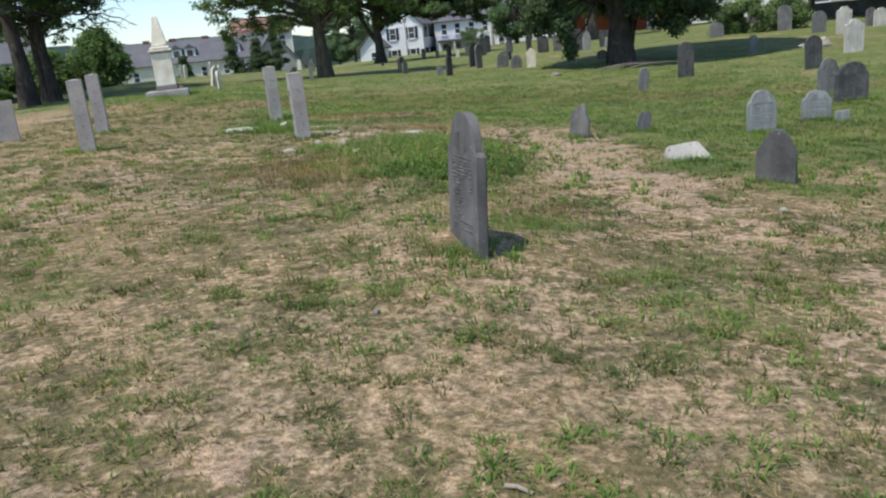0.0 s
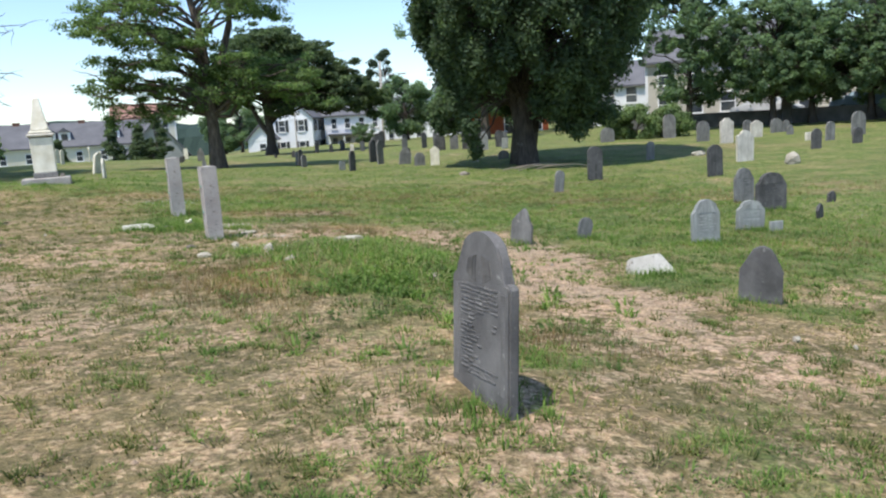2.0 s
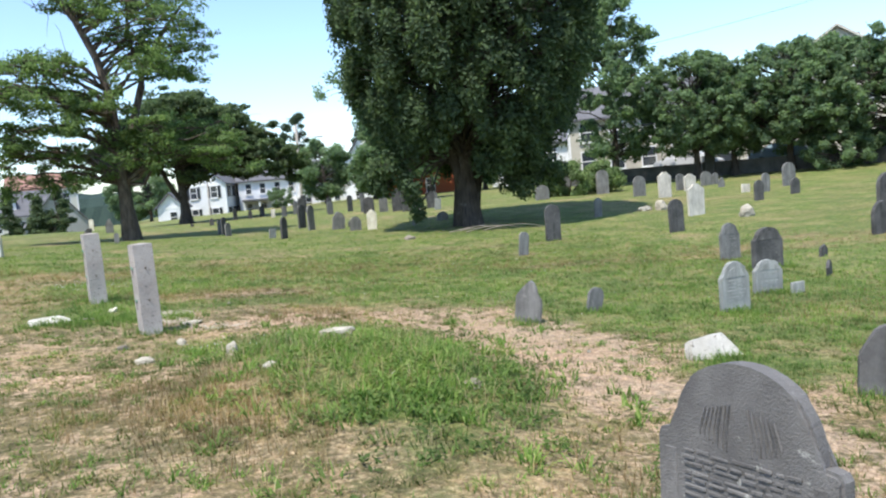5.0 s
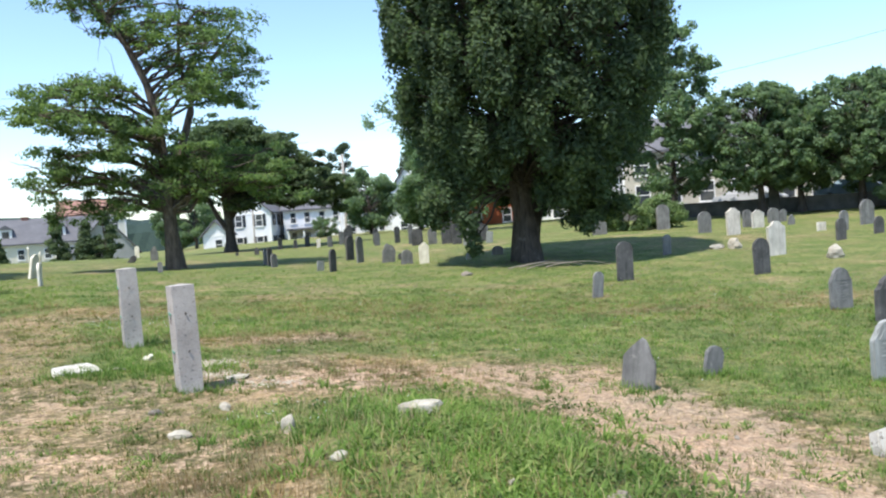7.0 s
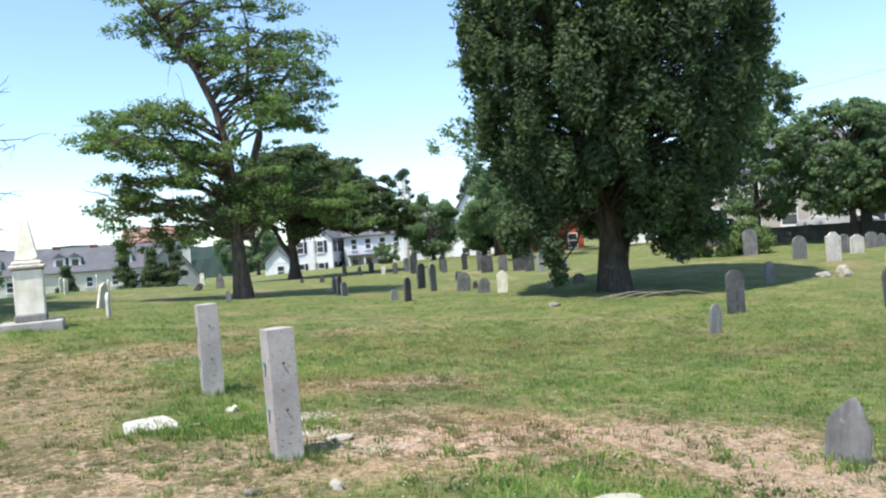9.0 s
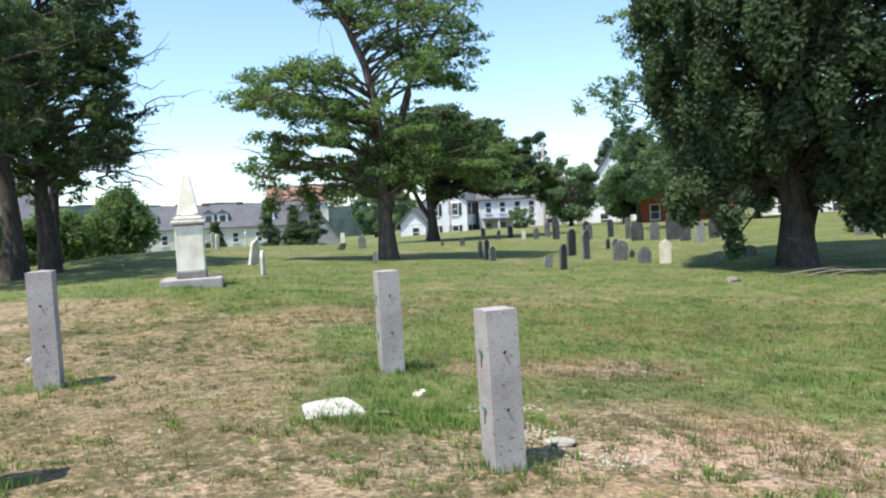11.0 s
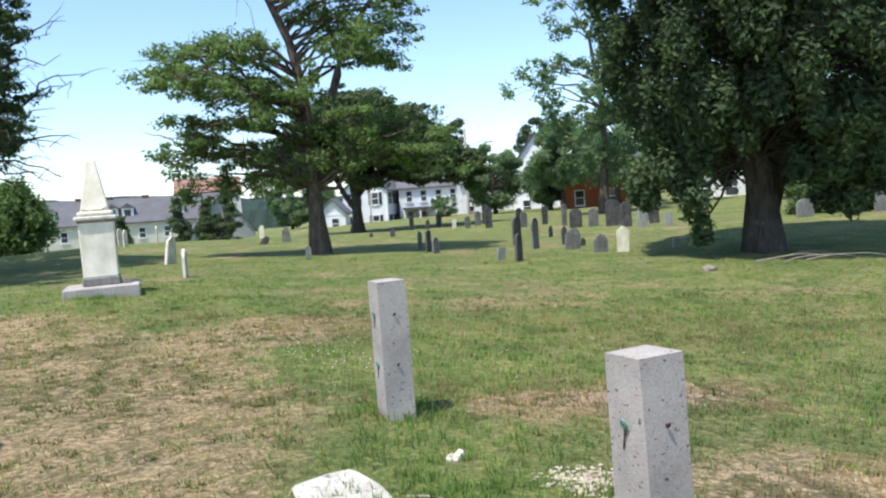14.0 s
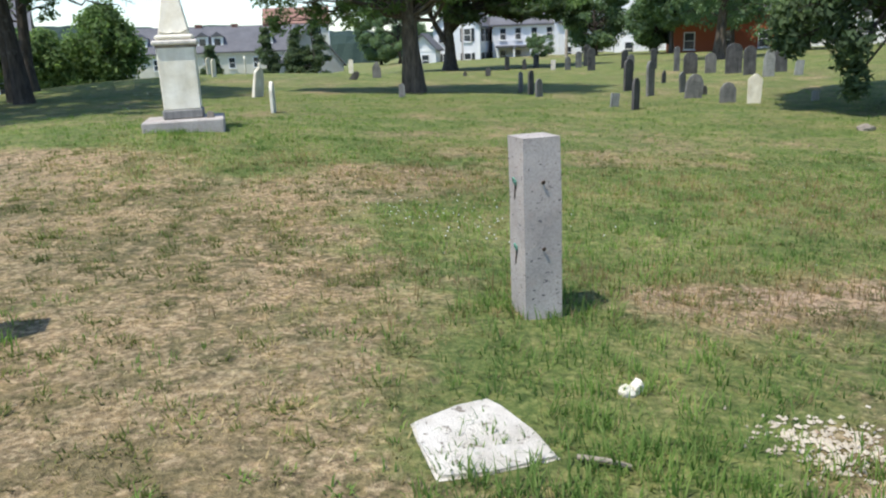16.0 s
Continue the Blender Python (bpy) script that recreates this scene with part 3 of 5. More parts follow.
stones([
    ("white", 13.5, 25.4, 0.64, 1.02, 10, 0), ("white", 17.2, 33.2, 0.66, 1.1, 10, 0), ("white", 20.4, 36.2, 0.66, 0.8, 10, 1), ("grey", 17.2, 35.3, 0.66, 0.93, 8, 0),
    ("grey", 17.6, 39.6, 0.72, 1.22, 8, 0), ("grey", 19.0, 43.8, 0.7, 1.1, 8, 0), ("grey", 11.3, 27.9, 0.36, 0.67, 20, 3), ("grey", 14.15, 39.3, 0.74, 0.74, 6, 0)])
stones([
    ("grey", 20.4, 37.0, 0.5, 0.82, 6, 0), ("grey", 23.0, 38.7, 0.68, 0.74, 8, 0), ("grey", 23.6, 38.8, 0.44, 0.62, 8, 2), ("point", 22.4, 36.6, 0.4, 0.5, 8, 5), ("whitelow", 20.4, 32.1, 0.48, 0.36, 10, 0)])
# the rows by the oak and on the crest
stones([
    ("dark", 0.85, 30.2, 0.42, 0.74, 58, 2), ("low", 0.5, 30.9, 0.26, 0.34, 30, 6), ("dark", 2.15, 36.9, 0.5, 1.0, 48, 1), ("grey", 2.27, 34.55, 0.46, 1.0, 52, -1), ("stump", 4.2, 40.4, 0.3, 0.46, 50, 2),
    ("grey", 3.5, 35.6, 0.3, 0.62, 40, -5), ("greyshoulder", 3.15, 33.4, 0.5, 0.66, 12, 7), ("stump", 3.8, 34.5, 0.2, 0.27, 20, 0), ("greyshoulder", 3.55, 31.8, 0.44, 0.52, 12, 0), ("whitescroll", 4.1, 31.5, 0.34, 0.74, 5, 1)])
stones([
    ("dark", 8.0, 44.2, 0.7, 1.2, 10, 0), ("dark", 8.1, 42.7, 0.52, 1.1, 14, -1), ("pale", 8.2, 41.1, 0.44, 0.97, 6, 1), ("dark", 6.65, 45.5, 0.6, 0.9, 8, 0), ("grey", 6.8, 48.1, 0.3, 1.1, 20, 0),
    ("grey", 7.4, 45.2, 0.48, 0.84, 8, 0), ("low", 9.25, 41.0, 0.34, 0.56, 8, 5), ("low", 5.8, 31.9, 0.24, 0.26, 25, 4), ("grey", 7.2, 33.0, 0.44, 0.34, 0, 0)])
stones([
    ("dark", 3.8, 52.9, 0.45, 1.15, 25, 0), ("dark", 4.6, 59.0, 0.45, 1.25, 25, 0), ("grey", 3.9, 57.6, 0.4, 0.9, 20, 0), ("dark", 6.6, 51.4, 0.4, 1.0, 30, 0), ("stump", 0.9, 58.5, 0.3, 0.62, 30, 0),
    ("whitelow", 2.25, 56.0, 0.26, 0.54, 0, 0), ("stump", -1.6, 50.6, 0.26, 0.44, 0, 0), ("stump", -2.7, 51.1, 0.18, 0.24, 0, 0), ("dark", -0.1, 58.5, 0.36, 0.8, 40, 0)])
stones([
    ("grey", -1.2, 37.3, 0.3, 0.65, 62, 0), ("dark", -1.05, 35.6, 0.34, 0.74, 60, 2), ("grey", -0.9, 34.7, 0.36, 0.53, 55, -2), ("point", -6.8, 48.5, 0.4, 0.78, 0, 0), ("stump", -7.7, 46.5, 0.3, 0.45, 0, 38), ("grey", -4.83, 34.1, 0.17, 0.4, 0, 0),
    ("whiteround", -9.6, 62.0, 0.3, 0.95, 0, 0), ("whiteround", -7.0, 27.3, 0.44, 0.63, 96, -2), ("whiteround", -10.9, 43.0, 0.4, 0.8, 98, 2), ("whiteround", -13.2, 50.0, 0.4, 0.85, 99, 0), ("whiteround", -13.85, 47.0, 0.36, 0.8, 80, 3), ("whiteround", -15.4, 51.6, 0.4, 0.85, 70, -3)])
stones([
    ("dark", 9.6, 43.4, 0.5, 0.9, 12, -3), ("grey", 10.3, 45.6, 0.5, 0.8, 10, 2), ("grey", 5.2, 50.2, 0.4, 0.8, 25, 0), ("dark", 5.6, 53.5, 0.42, 0.95, 30, 2), ("grey", 2.9, 55.0, 0.36, 0.7, 25, 0), ("dark", 1.8, 60.5, 0.4, 0.8, 30, 0)])
headstone("headstone", "broken white marble headstone leaning on the grass", "broken", MARBLE, -8.9, 34.0, 0.6, 0.9, 80, 22, 0, 0.08)
headstone("headstone", "wide grey granite headstone beside the post enclosure", "square", GRANITE, -7.9, 14.8, 0.55, 0.74, 25, 0, 0, 0.2)
headstone("headstone", "squat grey slate headstone with worn shoulders near bare soil", "squat", WORNSLATE, 3.5, 8.02, 0.4, 0.56, -33, 2, 3, 0.07)
fallen = part("headstone", slab_mesh([(0.38, -0.2), (0.35, 0.02), (0.2, 0.25), (0.02, 0.235), (-0.2, 0.2), (-0.24, 0.1), (-0.23, -0.2)], 0.1, 0.012, 0.012, random.Random(8)), PITTED)
fallen.matrix_world = pose(3.06, 9.60, gz(3.06, 9.58) - 0.02, -30, 3, 6)
tagged(fallen, "fallen white marble stone half sunk in tall grass", "gravestone", "old gravestones")


def carved_slate():
    """The tall slate beside the path: round head, shoulders, carved head panel and rows of worn lettering."""
    root = new("headstone")
    w, h, t = 0.643, 0.928, 0.064
    s, q = w / 2, 0.252
    zs = 0.677
    pts = [(s, -0.25), (s, zs - 0.02), (s - 0.012, zs), (s - 0.05, zs + 0.006), (q + 0.004, zs + 0.002)]
    pts += [(q * math.cos(radians(a)), zs + (h - zs) * math.sin(radians(a)) ** 0.85) for a in range(8, 173, 9)]
    pts += [(-q - 0.004, zs + 0.002), (-s + 0.05, zs + 0.012), (-s + 0.01, zs + 0.004), (-s, zs - 0.02), (-s, -0.25)]
    part("slab", slab_mesh(pts, t, 0.011), WORNSLATE, root)
    rng = random.Random(4)

    def bar(x0, x1, z, hh, d, name="inscription_line"):
        bm = bmesh.new()
        add_box(bm, x0, x1, -t / 2 - d, -t / 2 + 0.004, z - hh / 2, z + hh / 2)
        bmesh.ops.bevel(bm, geom=list(bm.edges), offset=min(d, hh) * 0.35, segments=1, affect="EDGES")
        part(name, bm, WORNSLATE, root)

    # side borders and the winged head
    for sx in (-1, 1):
        bm = bmesh.new()
        add_box(bm, min(sx * 0.24, sx * 0.285), max(sx * 0.24, sx * 0.285), -t / 2 - 0.0025, -t / 2 + 0.004, 0.10, zs - 0.05, 0.002)
        part("carved_border", bm, WORNSLATE, root)
    feathers = []
    for sx in (-1, 1):
        for k in range(7):
            a = radians(20 + 13 * k)
            feathers.append([((sx * (0.03 + 0.015 * k), -t / 2 - 0.002, zs + 0.125 - 0.004 * k), 0.004), ((sx * (0.04 + 0.017 * k), -t / 2 - 0.001, zs + 0.06 - 0.004 * k), 0.005), ((sx * (0.045 + 0.016 * k), -t / 2, zs - 0.02 + 0.006 * k), 0.003)])
    for f in feathers:
        vs, fs = tubes([f], 5)
        part("carved_feather", mesh_of("carved_feather", vs, fs, WORNSLATE, True), None, root)
    z = zs - 0.045
    while z > 0.14:
        x = -0.205
        while x < 0.19:
            n = rng.uniform(0.02, 0.09)
            if rng.random() < (0.95 if x < -0.08 or z > 0.5 or z < 0.2 else 0.15):
                bar(x, min(x + n, 0.205), z + rng.uniform(-0.004, 0.004), rng.uniform(0.008, 0.012), rng.uniform(0.003, 0.0065))
            x += n + 0.012
        z -= 0.023
    root.matrix_world = pose(0.169, 5.214, 0.122, -3.7, -0.6, 285.6)
    return tagged(root, "tall dark slate headstone with round head, shoulders and worn carving", "gravestone", "old gravestones")


carved_slate()


# ---- the four granite posts ----
def granite_post(x, y, h, yaw, lean, tip, seed):
    root = new("granite_post")
    rng = random.Random(seed)
    a = 0.108
    bm = bmesh.new()
    lo = [bm.verts.new((sx * a, sy * a, -0.3)) for sx, sy in ((-1, -1), (1, -1), (1, 1), (-1, 1))]
    rings = [lo]
    for z in (0.06, 0.34, 0.66, h - 0.008):
        rings.append([bm.verts.new((v.co.x + rng.uniform(-0.004, 0.004), v.co.y + rng.uniform(-0.004, 0.004), z)) for v in lo])
    for r0, r1 in zip(rings, rings[1:]):
        for k in range(4):
            bm.faces.new((r0[k], r0[(k + 1) % 4], r1[(k + 1) % 4], r1[k]))
    tip_v = bm.verts.new((0.01, 0.0, h + 0.006))
    for k in range(4):
        bm.faces.new((rings[-1][k], rings[-1][(k + 1) % 4], tip_v))
    bm.faces.new(lo[::-1])
    bmesh.ops.bevel(bm, geom=[e for e in bm.edges if len(e.link_faces) == 2 and e.calc_face_angle(0) > 0.8], offset=0.008, segments=2, affect="EDGES")
    part("shaft", bm, GRANITE, root)
    # iron eyes and hanging staples where the rails once hung
    for face in range(2):
        for z in (0.77, 0.40):
            c, s = math.cos(radians(90 * face)), math.sin(radians(90 * face))

            def turn(p):
                return (p[0] * c + p[1] * s, -p[0] * s + p[1] * c, p[2])

            ring = [(turn(((0.016 if face else 0.008) * math.cos(radians(k)), -a - 0.012 - 0.012 * math.sin(radians(k)) * 0.5, z + (0.02 if face else 0.01) * math.sin(radians(k)))), 0.0045 if face else 0.003) for k in range(0, 361, 30)]
            stem = [(turn((0.0, -a + 0.02, z)), 0.006), (turn((0.0, -a - 0.014, z)), 0.006)]
            vs, fs = tubes([ring, stem], 6)
            eye = part("iron_eye", mesh_of("iron_eye", vs, fs, COPPER if face else IRON, True), None, root, "green corroded metal eye" if face else "rusted iron eye")
            if face:
                drop = [(turn((0.006, -a - 0.010, z - 0.01)), 0.004), (turn((-0.012, -a - 0.006, z - 0.06)), 0.0035), (turn((-0.024, -a - 0.004, z - 0.105)), 0.003)]
                vs, fs = tubes([drop], 5)
                part("hook", mesh_of("hook", vs, fs, IRON, True), None, eye)
    root.matrix_world = pose(x, y, gz(x, y), tip, lean, yaw)
    return tagged(root, "square grey granite post with iron eyes for lost rails", "post", "posts of the plot enclosure")


granite_post(-3.03, 15.74, 1.02, 18, -0.6, 0.0, 1)
granite_post(-2.10, 12.93, 1.05, 20, -0.8, -0.6, 2)
granite_post(-6.17, 15.10, 1.09, 16, -1.0, 0.0, 3)
granite_post(-5.32, 12.35, 1.10, 18, -1.2, 0.5, 4)


# ---- the marble obelisk ----
def obelisk():
    root = new("obelisk")
    part("base_slab", box(-0.58, 0.58, -0.58, 0.58, -0.2, 0.17, 0.02), GRANITE, root, "grey granite base slab")
    part("plinth", box(-0.29, 0.29, -0.29, 0.29, 0.17, 0.31, 0.02), GREYSTONE, root, "dark stained stone plinth")
    bm = bmesh.new()
    vs = add_box(bm, -0.265, 0.265, -0.265, 0.265, 0.31, 1.23)
    for v in vs:
        if v.co.z > 1:
            v.co.x *= 1.03
            v.co.y *= 1.03
    bmesh.ops.bevel(bm, geom=list(bm.edges), offset=0.012, segments=1, affect="EDGES")
    part("die", bm, MARBLE, root)
    part("neck", box(-0.286, 0.286, -0.286, 0.286, 1.2, 1.24, 0.012), DULLROCK, root, "dark stained band under the cornice")
    part("cornice", box(-0.325, 0.325, -0.325, 0.325, 1.24, 1.31, 0.02), OLDMARBLE, root)
    part("moulding", box(-0.275, 0.275, -0.275, 0.275, 1.31, 1.39, 0.03), MARBLE, root)
    bm = bmesh.new()
    lo = [bm.verts.new((sx * 0.22, sy * 0.22, 1.39)) for sx, sy in ((-1, -1), (1, -1), (1, 1), (-1, 1))]
    hi = [bm.verts.new((sx * 0.07, sy * 0.07, 2.22)) for sx, sy in ((-1, -1), (1, -1), (1, 1), (-1, 1))]
    top = bm.verts.new((0, 0, 2.31))
    for k in range(4):
        bm.faces.new((lo[k], lo[(k + 1) % 4], hi[(k + 1) % 4], hi[k]))
        bm.faces.new((hi[k], hi[(k + 1) % 4], top))
    bm.faces.new(lo[::-1])
    bmesh.ops.bevel(bm, geom=list(bm.edges), offset=0.012, segments=1, affect="EDGES")
    part("shaft", bm, MARBLE, root)
    vs, fs = tubes([[((-0.2, -0.22, 1.44), 0.012), ((-0.08, -0.226, 1.405), 0.014), ((0.0, -0.226, 1.42), 0.014), ((0.08, -0.226, 1.405), 0.014), ((0.2, -0.22, 1.46), 0.012)]], 6)
    part("carved_swag", mesh_of("carved_swag", vs, fs, MARBLE, True), None, root)
    root.matrix_world = pose(-7.53, 23.55, gz(-7.45, 23.55) - 0.01, 0, -0.7, 15)
    return tagged(root, "white marble obelisk on a pedestal and granite slab", "monument")


obelisk()
tagged(part("broken_stone", slab_mesh([(-0.06, 0), (0.06, 0), (0.05, 0.09), (-0.03, 0.11)], 0.1, 0.012), DULLROCK), "small brown broken stone on the obelisk's slab", "stone").matrix_world = pose(-7.08, 23.35, gz(-7.45, 23.55) + 0.155, 0, 0, 20)


# ---- loose stones ----
def rock(name, label, mat, x, y, sx, sy, sz, yaw=0.0, sink=0.3, seed=0, flat=0.0):
    bm = bmesh.new()
    bmesh.ops.create_icosphere(bm, subdivisions=3, radius=1.0)
    off = Vector((seed * 3.7, seed * 1.9, seed * 2.3))
    for v in bm.verts:
        d = 1 + 0.42 * noise.noise(v.co * 1.1 + off) + 0.16 * noise.noise(v.co * 3.1 + off)
        v.co *= d
        if flat and v.co.z > flat:
            v.co.z = flat + (v.co.z - flat) * 0.15
        v.co = Vector((v.co.x * sx, v.co.y * sy, v.co.z * sz))
    ob = part(name, bm, mat)
    ob.matrix_world = pose(x, y, gz(x, y) + sz * (1 - 2 * sink) * 0.5, 0, 0, yaw)
    return tagged(ob, label, "stone")


def fallen_slab():
    """The flat white marble piece lying in the grass by the posts."""
    pts = [(-0.28, 0.10), (-0.25, -0.06), (-0.17, -0.32), (0.06, -0.25), (0.29, -0.15), (0.22, 0.08), (0.12, 0.28), (0.05, 0.34), (-0.06, 0.27)]
    bm = slab_mesh(pts, 0.09, 0.016, 0.04, random.Random(5))
    ob = part("stone_slab", bm, PITTED)
    ob.matrix_world = pose(-3.42, 14.27, gz(-3.42, 14.27) - 0.024, -88, 3, 0)
    return tagged(ob, "flat broken slab of white marble lying in grass", "stone slab")


fallen_slab()
WHITEBIT = "small white piece of broken marble in the grass"
rock("stone", WHITEBIT, MARBLE, -2.74, 14.70, 0.032, 0.036, 0.036, 20, 0.2, 1)
rock("stone", WHITEBIT, MARBLE, -2.69, 14.73, 0.036, 0.03, 0.05, 50, 0.2, 14)
rock("stone", "pale flat fieldstone on the grassy mound", FIELDSTONE, -0.30, 10.45, 0.165, 0.13, 0.1, 12, 0.12, 2, 0.6)
rock("stone", WHITEBIT, FIELDSTONE, -1.73, 11.97, 0.04, 0.07, 0.045, 30, 0.2, 3)
rock("stone", WHITEBIT, FIELDSTONE, -2.02, 11.07, 0.095, 0.045, 0.04, -15, 0.2, 4)
rock("stone", WHITEBIT, FIELDSTONE, -1.22, 10.75, 0.05, 0.05, 0.10, 30, 0.2, 5)
rock("stone", "brown fieldstone on dry grass", DULLROCK, -2.30, 11.97, 0.06, 0.05, 0.04, 10, 0.2, 6)
rock("stone", "pale fieldstone at the mound's foot", FIELDSTONE, -0.95, 9.72, 0.06, 0.05, 0.035, 40, 0.2, 7)
rock("stone", "pale flat stone beside the granite post", FIELDSTONE, -1.66, 13.45, 0.13, 0.08, 0.045, 10, 0.3, 8, 0.5)
rock("stone", WHITEBIT, FIELDSTONE, -6.9, 16.2, 0.08, 0.06, 0.07, 0, 0.2, 9)
rock("stone", "white rough fieldstone on the lawn", FIELDSTONE, 14.1, 23.7, 0.30, 0.16, 0.28, 15, 0.25, 10)
rock("stone", "pale broken stone on the lawn", FIELDSTONE, 13.4, 28.4, 0.30, 0.16, 0.12, 0, 0.25, 11)
rock("stone", "pale rounded stone on the lawn", FIELDSTONE, 13.85, 28.1, 0.25, 0.18, 0.25, 0, 0.2, 12)
rock("stone", "dull fieldstone in the oak's shade", DULLROCK, 4.2, 26.2, 0.15, 0.12, 0.09, 0, 0.3, 13)
rock("stone", "brown stone in bare soil of the mound", DULLROCK, 0.45, 8.75, 0.08, 0.06, 0.05, 0, 0.3, 15)
rock("stone", WHITEBIT, FIELDSTONE, 2.95, 6.62, 0.03, 0.03, 0.035, 0, 0.1, 16)
for k, (rx, ry) in enumerate(((0.35, 9.9), (-0.1, 8.9), (2.1, 10.2), (-4.6, 13.6), (-1.2, 15.1), (3.3, 6.4), (-0.4, 4.1))):
    rock("pebble", "small pale pebble on the soil", FIELDSTONE if k % 2 else DULLROCK, rx, ry, 0.025, 0.02, 0.022, 40 * k, 0.2, 20 + k)


def fallen_branch():
    rng = random.Random(3)
    root = new("fallen_branch")
    for k in range(4):
        x, y = rng.uniform(-1.2, 0.6), rng.uniform(-0.7, 0.7)
        turn = rng.uniform(-0.35, 0.35)
        path = []
        for q in range(7):
            wx, wy = 6.9 + x + q * 0.3, 26.6 + y + turn * q * 0.3 + 0.1 * math.sin(q * 1.3 + k)
            path.append(((wx, wy, gz(wx, wy) + 0.03 + 0.15 * math.sin(q * 0.5)), 0.02 - 0.0025 * q))
        vs, fs = tubes([path], 6)
        part("limb", mesh_of("limb", vs, fs, DEADWOOD, True), None, root)
    return tagged(root, "bleached fallen branches lying under the oak", "branch")


fallen_branch()


def twig(label, pts, r):
    vs, fs = tubes([[((a, b, gz(a, b) + c), r * (1 - 0.12 * k)) for k, (a, b, c) in enumerate(pts)]], 6)
    return tagged(part("twig", mesh_of("twig", vs, fs, DEADWOOD, True)), label, "twig")


twig("dry grey twig lying on bare soil", [(-0.83, 2.30, 0.03), (-0.80, 2.20, 0.02), (-0.78, 2.10, 0.03), (-0.80, 2.02, 0.01)], 0.008)
twig("pale dry twig lying on bare soil", [(0.13, 2.42, 0.01), (0.17, 2.40, 0.02), (0.22, 2.37, 0.01)], 0.010)
twig("short dry twig lying on bare soil", [(-0.44, 2.05, 0.01), (-0.40, 2.09, 0.015)], 0.006)
twig("pale stick beside the marble slab", [(-3.05, 14.12, 0.02), (-2.95, 14.08, 0.03), (-2.86, 14.06, 0.02)], 0.012)


# ---- trees ----
def leaf_cloud(pads, size, rng, flat=0.0, shell=0.55):
    """Leaves in clumps: pads are (centre, radii, count). Each leaf is a small bent diamond of its own."""
    C, R, N = [], [], []
    for c, r, n in pads:
        d = rng.normal(size=(n, 3))
        d /= np.linalg.norm(d, axis=1)[:, None]
        rad = shell + (1 - shell) * rng.random((n, 1)) ** 0.6
        wob = 0.8 + 0.45 * rng.random((n, 1))
        C.append(np.asarray(c)[None] + d * rad * wob * np.asarray(r)[None])
        N.append(d)
    C, N = np.concatenate(C), np.concatenate(N)
    n = len(C)
    up = np.array([[0, 0, 1.0]])
    nor = N * (1 - flat) + up * (0.45 + flat) + rng.normal(size=(n, 3)) * 0.65
    nor /= np.linalg.norm(nor, axis=1)[:, None]
    a = np.cross(nor, rng.normal(size=(n, 3)))
    a /= np.linalg.norm(a, axis=1)[:, None] + 1e-9
    b = np.cross(nor, a)
    s = size * (0.6 + 0.8 * rng.random((n, 1)))
    v = np.stack([C - a * s, C + b * s * 0.45 + nor * s * 0.12, C + a * s, C - b * s * 0.45 + nor * s * 0.12], 1).reshape(-1, 3)
    k = np.arange(n)[:, None] * 4
    return v, np.concatenate([k + np.array([[0, 1, 2]]), k + np.array([[0, 2, 3]])])


def limb(a, b, r0, r1, rng, sag=0.12, n=6):
    """A crooked limb from a to b."""
    a, b = np.asarray(a, float), np.asarray(b, float)
    ln = np.linalg.norm(b - a)
    out = []
    for k in range(n + 1):
        t = k / n
        p = a + (b - a) * t + np.array([0, 0, sag * ln * math.sin(math.pi * t)])
        if 0 < k < n:
            p = p + rng.normal(size=3) * ln * 0.035
        out.append((p, r0 + (r1 - r0) * t))
    return out


